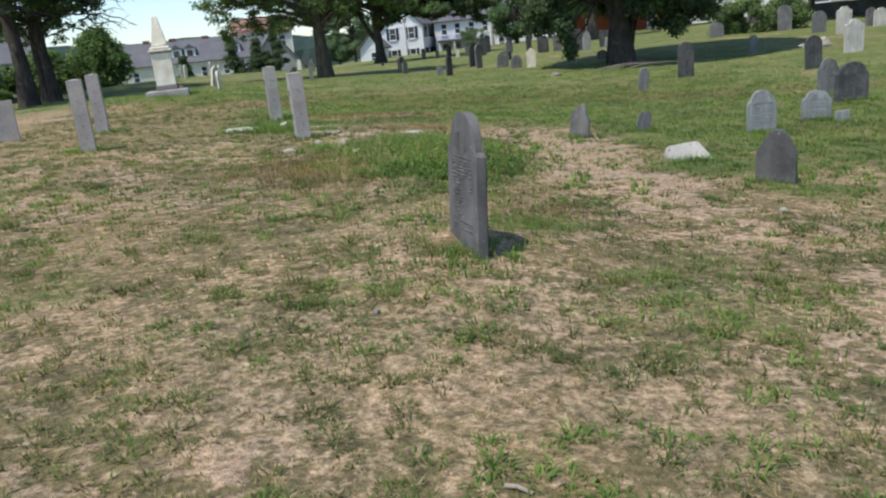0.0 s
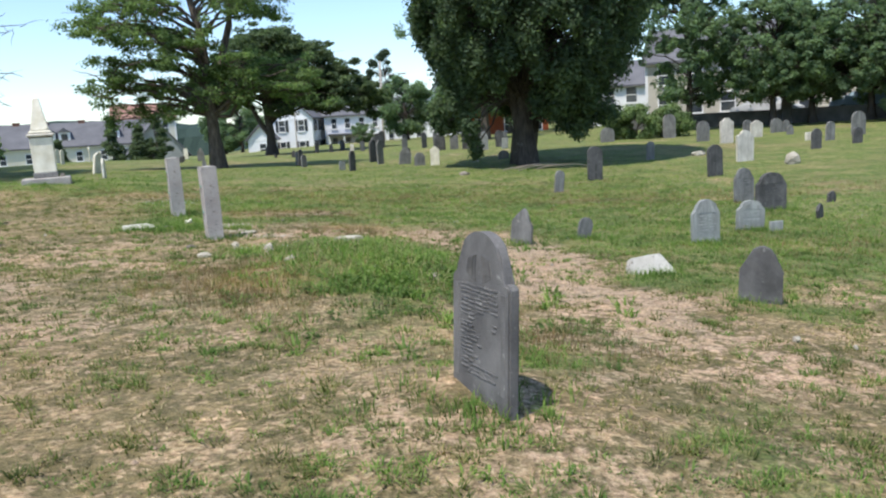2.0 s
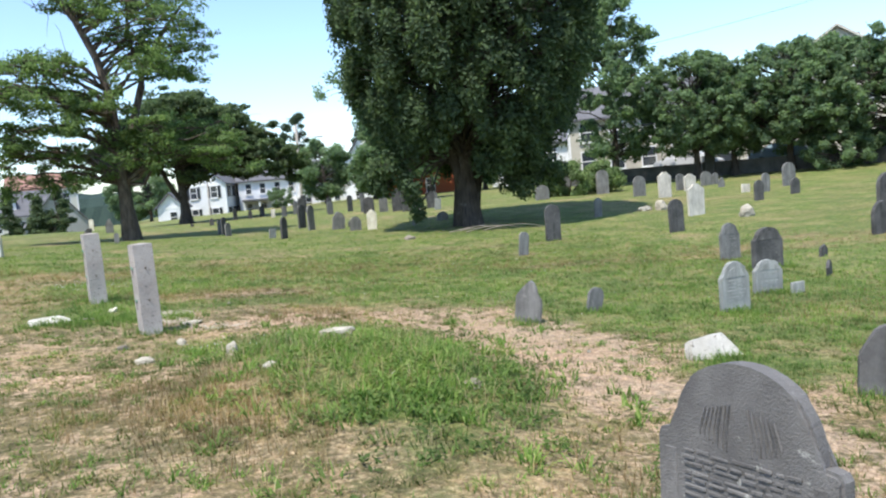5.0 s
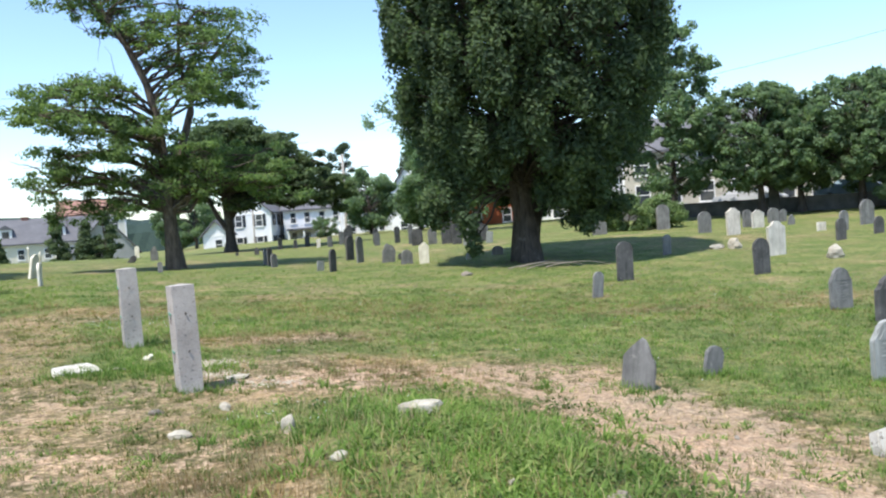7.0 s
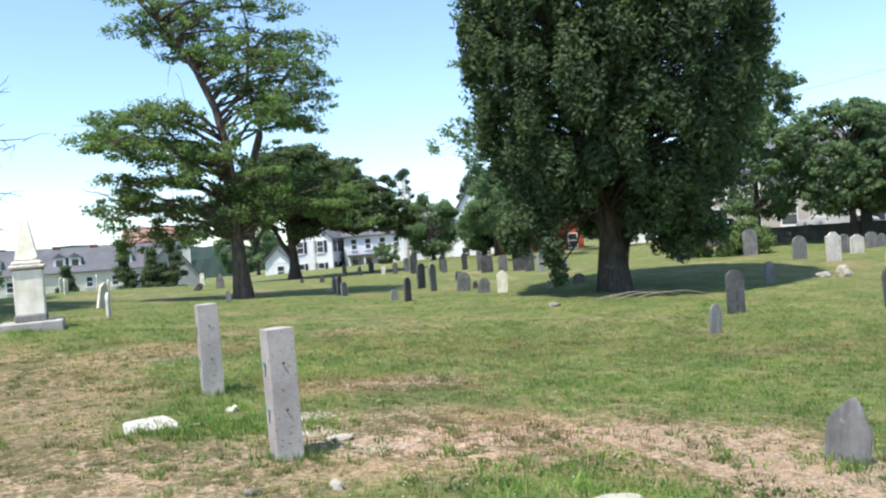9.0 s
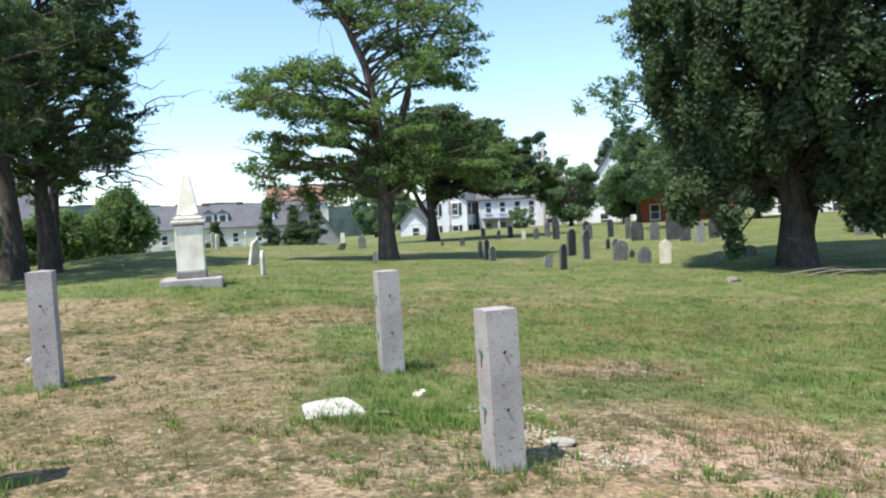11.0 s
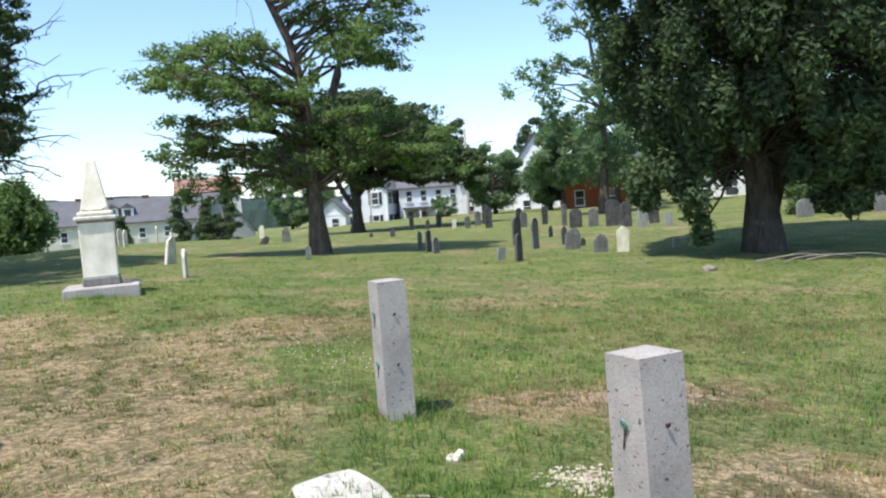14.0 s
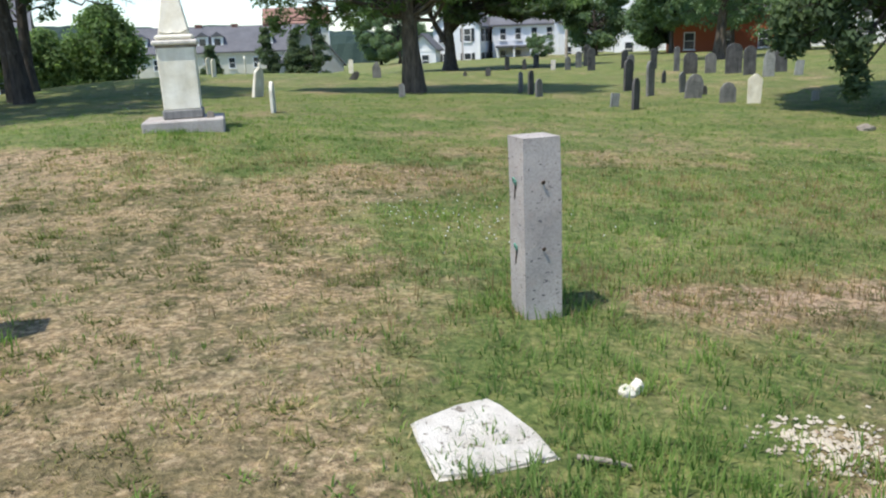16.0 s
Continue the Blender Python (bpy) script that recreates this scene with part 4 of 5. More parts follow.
def tree(name, label, x, y, trunk_r, trunk_top, pads, leaf_size, leaf, bark, seed, lean=(0, 0), flat=0.0, shell=0.55, twigs=3, dead=(), extra=(), sub=1, rise=0.35, fork=0.45, group="cemetery trees", category="tree", sink=0.1, leaders=1):
    """A tapered trunk with limbs to every clump, and a crown of single leaves. Pads are relative to the trunk's foot."""
    rng = np.random.default_rng(seed)
    z0 = gz(x, y) - sink
    root = new(name)
    root.location = (x, y, z0)
    spine = []
    for k in range(9):
        t = k / 8
        bend = 0.05 * trunk_top * math.sin(t * 5 + seed)
        flare = 1 + 0.6 * math.exp(-t * 14)
        spine.append((np.array([lean[0] * t ** 2.5 * trunk_top + bend * t, lean[1] * t ** 2.5 * trunk_top + 0.5 * bend * t, t * trunk_top]), trunk_r * flare * (1 - 0.72 * t)))
    wood = [spine]

    def on_spine(h):
        t = min(max(h / trunk_top, 0), 1) * 8
        k = min(int(t), 7)
        f = t - k
        return spine[k][0] * (1 - f) + spine[k + 1][0] * f, spine[k][1] * (1 - f) + spine[k + 1][1] * f

    for c, r, n in pads:
        c = np.asarray(c, float)
        out = np.hypot(c[0], c[1])
        h = min(c[2] - rise * out, trunk_top * 0.97) if c[2] > trunk_top * fork else c[2] * 0.8
        h = max(h, trunk_top * 0.2)
        p, pr = on_spine(h)
        ln = np.linalg.norm(c - p)
        r0 = min(pr * 0.65, 0.02 + 0.014 * ln)
        wood.append(limb(p, c, r0, 0.02, rng))
        for _ in range(twigs):
            d = rng.normal(size=3)
            d /= np.linalg.norm(d)
            wood.append(limb(c - (c - p) * 0.25 * rng.random(), c + d * np.asarray(r) * 1.0, 0.02, 0.006, rng, 0.05, 3))
    for stem in extra:
        wood.append([(np.array(q[:3], float), q[3]) for q in stem])
    for a, b in dead:
        mid = np.asarray(a, float)
        wood.append(limb(mid, b, 0.045, 0.008, rng, 0.08))
        for _ in range(3):
            t = rng.uniform(0.4, 0.95)
            q = mid + (np.asarray(b) - mid) * t
            wood.append(limb(q, q + rng.normal(size=3) * 0.5 + np.array([0, 0, 0.15]), 0.015, 0.004, rng, 0.1, 3))
    vs, fs = tubes(wood, 5)
    part("trunk", mesh_of("trunk", vs, fs, bark, True), None, root)
    if sub > 1:
        small = []
        for c, r, n in pads:
            for _ in range(sub):
                d = rng.normal(size=3)
                d *= rng.random() ** 0.4 / np.linalg.norm(d)
                small.append((np.asarray(c) + d * np.asarray(r) * 1.05, np.asarray(r) * rng.uniform(0.25, 0.5), max(8, int(n / sub))))
        pads = small
    vs, fs = leaf_cloud(pads, leaf_size, rng, flat, shell)
    part("crown", mesh_of("crown", vs, fs, leaf), None, root)
    return tagged(root, label, category, group)


def oval_pads(rng, n, rx, ry, z0, z1, pad, count, power=0.8, hollow=0.55, squash=1.0, taper=0.55):
    """Clumps through an egg-shaped crown between two heights."""
    out = []
    for _ in range(n):
        a = rng.uniform(0, 2 * math.pi)
        t = rng.uniform(0.02, 0.98)
        w = math.sin(math.pi * t ** power) ** taper
        q = hollow + (1 - hollow) * rng.random() ** 0.5
        s = pad * rng.uniform(0.65, 1.3)
        out.append(((rx * w * q * math.cos(a), ry * w * q * math.sin(a), z0 + (z1 - z0) * t), (s, s, s * squash), int(count * rng.uniform(0.7, 1.3))))
    return out


def tier_pads(rng, tiers, depth, rad, thick, count, jitter=0.55):
    """Flat layers of foliage: (height, from x, to x, clumps)."""
    out = []
    for h, xa, xb, n in tiers:
        for k in range(n):
            u = (k + rng.uniform(0.2, 0.8)) / n
            s = rad * rng.uniform(0.7, 1.3)
            px = xa + (xb - xa) * u
            out.append(((px, rng.uniform(-depth, depth) * (1 - 0.5 * abs(2 * u - 1)), h + rng.uniform(-jitter, jitter) - 0.05 * abs(px)), (s, s, thick * rng.uniform(0.7, 1.3)), int(count * s / rad * (1.0 if h < 7.5 else 0.7))))
    return out


rng = np.random.default_rng(11)
# the great dark oak
oak = oval_pads(rng, 600, 4.4, 4.4, 1.9, 15.8, 0.42, 330, 0.86, 0.8, 1.75, 0.45) + oval_pads(rng, 90, 3.4, 3.4, 2.7, 13.5, 1.0, 260, 0.85, 0.2, 1.2, 0.62)
oak = [((c[0] + 0.3, c[1], c[2]), r, k) for c, r, k in oak]
oak = [p for p in oak if p[0][2] > 2.9 or not -2.0 < p[0][0] < -0.5]
oak += [((-2.0, -0.7, 0.8), (0.3, 0.32, 0.4), 300), ((-2.15, -0.6, 1.35), (0.36, 0.4, 0.4), 300), ((-2.3, -0.5, 1.9), (0.4, 0.4, 0.5), 300), ((2.6, 0.5, 1.7), (0.5, 0.5, 0.4), 240), ((1.8, -1.0, 2.1), (0.5, 0.5, 0.5), 240), ((-2.7, -0.5, 2.4), (0.6, 0.6, 0.5), 300)]
oak += [((rng.uniform(1.2, 2.7), rng.uniform(-2.0, 2.0), rng.uniform(1.2, 2.3)), (0.42, 0.42, 0.4), 250) for _ in range(18)]
oak += [((rng.uniform(-3.4, -2.2), rng.uniform(-1.5, 1.5), rng.uniform(1.6, 2.5)), (0.4, 0.4, 0.4), 240) for _ in range(8)]
tree("oak_tree", "huge dense dark green oak with thick trunk on the lawn", 7.12, 29.3, 0.39, 12.5, oak, 0.088, OAKLEAF, DARKBARK, 3, shell=0.3, twigs=1, fork=0.2, extra=([(0.2, 0.2, 0.0, 0.24), (0.4, 0.25, 1.2, 0.2), (0.8, 0.2, 3.0, 0.18), (1.3, 0.2, 6.0, 0.1)], [(-0.1, -0.1, 1.0, 0.2), (-0.6, -0.2, 3.0, 0.16), (-1.2, -0.3, 6.0, 0.08)]))
# the open locust with layered foliage
tiers = ((2.9, -4.6, 1.6, 9), (3.6, 0.5, 4.6, 8), (3.9, -5.1, 4.4, 16), (4.6, -4.4, 3.8, 14), (5.4, -4.6, 0.5, 8), (6.2, -5.2, -1.0, 10), (7.0, -4.8, -1.2, 8), (6.9, 0.8, 3.0, 6), (7.9, 0.0, 3.4, 8), (8.8, -1.0, 3.6, 9), (9.6, -2.4, 3.6, 9), (10.4, -3.6, 2.8, 9), (11.2, -4.0, 2.2, 9), (12.2, -4.2, 1.6, 8), (13.0, -3.6, 1.0, 6))
locust = tier_pads(rng, tiers, 2.6, 0.95, 0.5, 540, 0.42)
tree("locust_tree", "old locust tree with open layered bright green foliage", -4.62, 37.2, 0.28, 11.8, locust, 0.077, LOCUSTLEAF, BARK, 5, lean=(-0.25, 0.0), flat=0.25, shell=0.1, twigs=6, sub=9, extra=([(-0.3, 0, 3.2, 0.2), (0.5, 0, 4.6, 0.17), (1.0, 0.1, 6.2, 0.15), (1.2, 0.1, 7.0, 0.13), (2.0, 0, 8.2, 0.09), (2.9, 0.1, 9.4, 0.04)], [(1.1, 0.1, 6.6, 0.1), (0.7, 0, 8.2, 0.08), (0.9, 0, 10.2, 0.05), (0.6, 0, 12.0, 0.02)]), dead=(((-3.6, 0, 3.6), (-5.6, 0.2, 4.6)), ((2.5, 0, 4.2), (4.6, 0.1, 4.4)), ((-1.0, 0, 8.6), (-2.9, 0.1, 9.6)), ((-0.6, 0, 6.6), (-2.4, 0, 7.9))), fork=0.15)
# the flat pine behind it
tiers = ((3.9, 0.5, 8.4, 14), (4.7, -5.0, 8.0, 24), (5.6, -5.0, 7.2, 26), (6.5, -4.4, 6.2, 24), (7.3, -3.6, 5.0, 20), (8.1, -2.4, 3.6, 14), (8.7, -1.2, 2.4, 8))
pine = tier_pads(rng, tiers, 3.8, 1.2, 0.55, 700, 0.4)
tree("pine_tree", "spreading dark flat-topped pine before the white houses", -3.4, 62.0, 0.38, 7.0, pine, 0.14, PINELEAF, DARKBARK, 8, flat=0.3, shell=0.2, twigs=3, sub=8, rise=0.12, fork=0.0, extra=([(0, 0, 1.5, 0.2), (-0.7, 0, 2.6, 0.18), (-1.6, 0.1, 4.6, 0.12)],))
# trees to the left of the obelisk
# 24 (trunk out of view) and 25 are added to shade the left lawn
for x, y, r, h, s in ((-15.7, 31.9, 0.3, 11.5, 21), (-16.0, 34.9, 0.21, 11.0, 22), (-17.0, 36.4, 0.22, 9.0, 23), (-15.6, 26.3, 0.3, 9.5, 24), (-19.5, 42.0, 0.25, 9.0, 25)):
    g = np.random.default_rng(s)
    pads = oval_pads(g, 70, 3.5, 3.7, 3.1, h + 2, 0.8, 340, 0.8, 0.4, 0.65)
    tree("locust_tree", "dark locust tree with ragged foliage and bare twigs", x, y, r, h, pads, 0.092, DUSKLEAF, DARKBARK, s, lean=(-0.06, 0), flat=0.25, shell=0.1, twigs=4, sub=7,
         dead=(((2.4, 0, 5.0), (4.9, 0.2, 6.0)), ((2.2, -0.3, 4.0), (4.6, 0, 4.0)), ((2.0, 0, 3.4), (4.0, 0.2, 2.9)), ((2.0, 0.2, 6.6), (4.4, 0.2, 7.6))))
# beyond the oak
g = np.random.default_rng(31)
tree("tree", "tall thin-leaved tree with bare upper limbs", 12.2, 58.5, 0.32, 11.5, tier_pads(g, ((3.0, -2.5, 3, 5), (4.5, -3, 3.4, 6), (6.2, -3.2, 3, 6), (8.2, -5.4, 2, 7), (9.6, -4.4, 2, 6), (11.8, -3, 1.8, 4), (13.4, -2.4, 1, 4)), 2.5, 1.2, 0.9, 450), 0.13, GREENLEAF, BARK, 31, flat=0.2, shell=0.1, twigs=5, sub=7)
tree("tree", "upright green street tree with ragged crown", 22.3, 46.8, 0.2, 9.0, oval_pads(g, 95, 3.1, 3.0, 1.6, 11.4, 0.85, 260, 0.85, 0.35, 0.9), 0.135, GREENLEAF, DARKBARK, 32, shell=0.2, sub=5)
for x, y, rx, top, low, s in ((26.3, 44.2, 3.2, 7.2, 1.6, 41), (28.4, 43.6, 2.8, 6.0, 1.7, 47), (30.6, 41.5, 3.6, 7.2, 1.6, 42), (33.0, 40.0, 3.2, 7.0, 1.0, 48), (35.0, 37.5, 4.2, 7.2, 0.8, 43), (37.5, 32.5, 4.2, 7.2, 1.0, 44), (40.5, 26.5, 4.4, 7.8, 0.9, 45), (43, 20.5, 4.4, 8, 0.8, 46)):
    g = np.random.default_rng(s)
    tree("tree", "broad green tree at the burying ground's edge", x, y, 0.22, top * 0.7, oval_pads(g, 110, rx, rx, low, top, 0.75, 300, 0.9, 0.6, 0.8), 0.115, GREENLEAF, DARKBARK, s, shell=0.1, flat=0.1, sub=5)
for x, y, h, r, s in ((9.6, 84, 6.6, 2.7, 51), (13.7, 79, 5.2, 2.2, 53), (11.6, 124, 13.5, 3.6, 52), (14.2, 76, 7.4, 2.4, 60), (17.6, 72, 8.0, 2.8, 54), (20.5, 66, 6.2, 2.6, 55), (22, 118, 12.0, 3.6, 56), (3.5, 122, 9.5, 3.6, 57), (-9.5, 112, 7.0, 3.2, 58), (-12.5, 120, 7.0, 3.2, 59)):
    g = np.random.default_rng(s)
    tree("tree", "round green tree between the houses", x, y, 0.2, h * 0.7, oval_pads(g, 60, r, r, 2.3 if s in (54, 60) else 0.9, h, 0.7, 280, 0.9, 0.5, 0.8), 0.15, FARLEAF if s in (52, 56) else GREENLEAF, DARKBARK, s, shell=0.35)
# low trees down the slope
for x, y, h, r, s in ((-20.6, 51.8, 3.5, 1.7, 61), (-23.5, 50.5, 2.9, 1.6, 62), (-26.5, 48.5, 3.2, 2.0, 63), (-27.5, 62.0, 4.0, 2.2, 64), (-31.0, 45.0, 4.6, 2.6, 65), (-24, 40, 3.0, 1.8, 66), (-27, 36, 5, 2.6, 67), (-23, 30, 3.0, 1.8, 68), (-40, 90, 8, 3.4, 69), (-36, 70, 6.5, 3, 70), (-46, 76, 8, 3.6, 71)):
    g = np.random.default_rng(s)
    tree("tree", "leafy green young tree on the slope", x, y, 0.12, h * 0.7, oval_pads(g, 40, r, r, 0.3, h, 0.65, 260, 1.0, 0.45, 0.9), 0.135, LOCUSTLEAF, DARKBARK, s, shell=0.35)


def conifer(x, y, h, r, seed):
    g = np.random.default_rng(seed)
    pads = []
    for k in range(11):
        t = k / 11
        for q in range(max(2, int(7 * (1 - t)))):
            a = g.uniform(0, 2 * math.pi)
            w = r * (1 - t) * g.uniform(0.5, 1.0)
            pads.append(((w * math.cos(a), w * math.sin(a), 0.4 + h * 0.92 * t), (0.45, 0.45, 0.28), 170))
    tree("conifer", "small dark green conifer by the grey roofs", x, y, 0.1, h, pads, 0.13, PINELEAF, DARKBARK, seed, shell=0.2, twigs=1, group="small conifers", fork=0.0)


for x, y, h, r, s in ((-19.7, 83.5, 5.3, 1.6, 81), (-17.2, 84.0, 4.6, 1.1, 82), (-15.5, 84.3, 5.4, 1.9, 83), (-24.2, 82, 4.6, 1.3, 84)):
    conifer(x, y, h, r, s)


def bush(x, y, r, h, seed, mat=PALELEAF):
    g = np.random.default_rng(seed)
    tree("bush", "leafy pale green bush around old headstones" if seed < 94 else "dark leafy shrub at the edge of the ground", x, y, 0.05, h * 0.6, oval_pads(g, 34, r, r * 0.8, 0.1, h, 0.34, 260, 1.0, 0.4, 0.8), 0.07, mat, DARKBARK, seed, shell=0.3, group="bushes", category="bush", fork=0.0)


for x, y, r, h, s in ((16.3, 40.6, 1.2, 1.7, 91), (18.3, 41.0, 1.1, 1.6, 92), (15.3, 41.4, 1.0, 1.4, 93), (5.6, 92, 1.6, 2.4, 94), (31.5, 38.5, 2.2, 2.0, 95), (34.5, 34.5, 2.4, 2.2, 96), (37.5, 30, 2.4, 2.2, 97), (40, 25, 2.4, 2.2, 98)):
    bush(x, y, r, h, s, GREENLEAF if s > 93 else PALELEAF)


# ---- buildings ----
def window(parent, x, y, z, w, h, face, shutters=False, trim=TRIM):
    """A window with frame, pane, glazing bar and sill, set on a wall that looks along -y (face 0), +x (1) or -x (3)."""
    root = part("window", box(-w / 2 - 0.09, w / 2 + 0.09, -0.06, 0.05, -h / 2 - 0.09, h / 2 + 0.09), trim, parent)
    root.location, root.rotation_euler = (x, y, z), (0, 0, radians({0: 0, 1: 90, 3: -90}[face]))
    part("pane", box(-w / 2, w / 2, -0.075, -0.03, -h / 2, h / 2), GLASS, root)
    part("glazing_bar", box(-w / 2, w / 2, -0.09, -0.05, -0.03, 0.03), trim, root)
    part("sill", box(-w / 2 - 0.14, w / 2 + 0.14, -0.14, 0.0, -h / 2 - 0.15, -h / 2 - 0.08), trim, root)
    if shutters:
        for sx in (-1, 1):
            part("shutter", box(sx * (w / 2 + 0.26) - 0.17, sx * (w / 2 + 0.26) + 0.17, -0.08, 0.0, -h / 2 - 0.05, h / 2 + 0.05), SHUTTER, root)
    return root


def roof_mesh(w, d, z, rise, over=0.35, ridge="x", thick=0.18):
    bm = bmesh.new()
    a, b = w / 2 + over, d / 2 + over
    prof = [(-1, 0), (0, 1), (1, 0)]
    drop = rise / ((b if ridge == "x" else a)) * over
    if ridge == "x":
        ring = lambda x, o: [bm.verts.new((x, s * b, z - drop + k * (rise + drop) + o)) for s, k in prof]
        e0, e1 = (ring(-a, 0), ring(-a, thick)), (ring(a, 0), ring(a, thick))
    else:
        ring = lambda y, o: [bm.verts.new((s * a, y, z - drop + k * (rise + drop) + o)) for s, k in prof]
        e0, e1 = (ring(-b, 0), ring(-b, thick)), (ring(b, 0), ring(b, thick))
    for k in range(2):
        bm.faces.new((e0[1][k], e0[1][k + 1], e1[1][k + 1], e1[1][k]))
        bm.faces.new((e0[0][k], e1[0][k], e1[0][k + 1], e0[0][k + 1]))
        for e in (e0, e1):
            bm.faces.new((e[0][k], e[0][k + 1], e[1][k + 1], e[1][k]))
    bm.faces.new((e0[0][0], e0[1][0], e1[1][0], e1[0][0]))
    bm.faces.new((e0[0][2], e1[0][2], e1[1][2], e0[1][2]))
    return bm


def house(label, x, y, z, yaw, w, d, eave, rise, wall, roof, ridge="x", wins=(), chimneys=(), shutters=False, name="house", dormers=(), porch=None, corner=True):
    """A house: walls with gables, a roof with eaves, windows, chimneys, dormers and a porch. wins: (face, along, z, w, h)."""
    root = new(name)
    bm = bmesh.new()
    add_box(bm, -w / 2, w / 2, -d / 2, d / 2, -2.5, eave)
    if ridge == "x":
        for sx in (-1, 1):
            tri = [bm.verts.new((sx * w / 2, s * d / 2, eave)) for s in (-1, 1)] + [bm.verts.new((sx * w / 2, 0, eave + rise))]
            inn = [bm.verts.new((v.co.x - sx * 0.2, v.co.y, v.co.z)) for v in tri]
            bm.faces.new(tri), bm.faces.new(inn[::-1])
            for k in range(3):
                bm.faces.new((tri[k], inn[k], inn[(k + 1) % 3], tri[(k + 1) % 3]))
    else:
        for sy in (-1, 1):
            tri = [bm.verts.new((s * w / 2, sy * d / 2, eave)) for s in (-1, 1)] + [bm.verts.new((0, sy * d / 2, eave + rise))]
            inn = [bm.verts.new((v.co.x, v.co.y - sy * 0.2, v.co.z)) for v in tri]
            bm.faces.new(tri), bm.faces.new(inn[::-1])
            for k in range(3):
                bm.faces.new((tri[k], inn[k], inn[(k + 1) % 3], tri[(k + 1) % 3]))
    part("wall", bm, wall, root)
    rf = part("roof", roof_mesh(w, d, eave + 0.02, rise, 0.35, ridge), roof, root)
    if corner:
        for sx in (-1, 1):
            part("corner_board", box(sx * (w / 2 + 0.01) - 0.09, sx * (w / 2 + 0.01) + 0.09, -d / 2 - 0.025, -d / 2 + 0.1, -0.3, eave - 0.05), TRIM, root)
        part("eave_board", box(-w / 2, w / 2, -d / 2 - 0.04, -d / 2 - 0.005, eave - 0.32, eave - 0.06), TRIM, root)
    for face, along, wz, ww, wh in wins:
        px, py = {0: (along, -d / 2), 1: (w / 2, along), 3: (-w / 2, along)}[face]
        window(root, px, py, wz, ww, wh, face, shutters)
    for cx, cy, top in chimneys:
        bm = bmesh.new()
        add_box(bm, cx - 0.4, cx + 0.4, cy - 0.3, cy + 0.3, eave, top)
        add_box(bm, cx - 0.46, cx + 0.46, cy - 0.36, cy + 0.36, top, top + 0.15)
        part("chimney", bm, CHIMNEYBRICK, rf)
    for dx, dz, dy in dormers:
        dm = part("dormer", box(dx - 0.7, dx + 0.7, dy, dy + 2.2, dz - 0.8, dz + 0.75), TRIM, rf, "white roof dormer")
        bm = bmesh.new()
        v = [bm.verts.new(p) for p in ((dx - 0.85, dy - 0.2, dz + 0.75), (dx + 0.85, dy - 0.2, dz + 0.75), (dx, dy - 0.2, dz + 1.35), (dx - 0.85, dy + 2.3, dz + 0.75), (dx + 0.85, dy + 2.3, dz + 0.75), (dx, dy + 2.3, dz + 1.35))]
        for f in ((0, 1, 2), (3, 5, 4), (0, 2, 5, 3), (1, 4, 5, 2), (0, 3, 4, 1)):
            bm.faces.new([v[k] for k in f])
        part("dormer_roof", bm, GREYROOF, dm)
        part("pane", box(dx - 0.38, dx + 0.38, dy - 0.03, dy + 0.02, dz - 0.5, dz + 0.5), GLASS, dm)
    if porch:
        x0, x1, pz = porch
        part("porch_roof", box(x0, x1, -d / 2 - 2.0, -d / 2 - 0.02, pz, pz + 0.25, 0.04), DARKROOF, root, "dark porch roof")
        for k in range(3):
            cx = x0 + 0.15 + (x1 - x0 - 0.3) * k / 2
            part("porch_post", box(cx - 0.08, cx + 0.08, -d / 2 - 1.9, -d / 2 - 1.74, -0.5, pz), TRIM, root)
    root.matrix_world = pose(x, y, z, 0, 0, yaw)
    return tagged(root, label, "house", "houses around the burying ground")


def grid_wins(face, xs, zs, w=0.9, h=1.5):
    return tuple((face, a, b, w, h) for b in zs for a in xs)


# white houses behind the pine
house("white clapboard house with dark-framed windows and grey roof", -1.2, 106.0, -1.2, -14, 5.0, 11.0, 5.3, 2.2, WHITEWALL, GREYROOF, "y", grid_wins(0, (-1.2, 1.2), (1.7, 4.3), 0.7, 1.3) + grid_wins(1, (-3.6, -1.2, 1.2, 3.6), (1.7, 4.3), 0.7, 1.3), ((0.6, 2.0, 8.6),), True)
house("small white gabled outbuilding with one window", -5.9, 98.0, -0.8, -8, 2.6, 4.0, 2.6, 1.4, WHITEWALL, GREYROOF, "y", ((0, 0.3, 1.4, 0.7, 1.1),))
house("white clapboard house with a porch and hipped grey roof", 5.6, 107.5, -0.9, -4, 7.4, 8.0, 5.0, 1.9, WHITEWALL, GREYROOF, "x", grid_wins(0, (-2.6, -0.9, 0.9, 2.6), (1.6, 4.0), 0.6, 1.2), ((1.5, 0, 7.6),), False, porch=(-3.4, 0.6, 2.5))
house("long white clapboard house with shuttered windows", 12.0, 104.0, -0.6, 2, 7.2, 8.0, 4.7, 1.8, WHITEWALL, GREYROOF, "x", grid_wins(0, (-2.6, -0.9, 0.9, 2.6), (1.5, 3.7), 0.6, 1.2), (), False)
house("tall white gabled house with steep grey roof and brick chimney", 17.6, 97.0, -0.4, -24, 5.2, 9.0, 5.6, 3.6, WHITEWALL, DARKROOF, "y", grid_wins(0, (-1.2, 1.2), (1.5, 4.0), 0.8, 1.3), ((0.8, -0.5, 10.2),))
house("orange house with shaded windows, clapboard darkened for tree shade", 19.0, 79.5, 0.1, -12, 8.0, 7.0, 3.7, 1.8, SHADYORANGEWALL, DARKROOF, "x", grid_wins(0, (-2.6, 0.2, 3.0), (1.6,), 0.7, 1.2), corner=False)
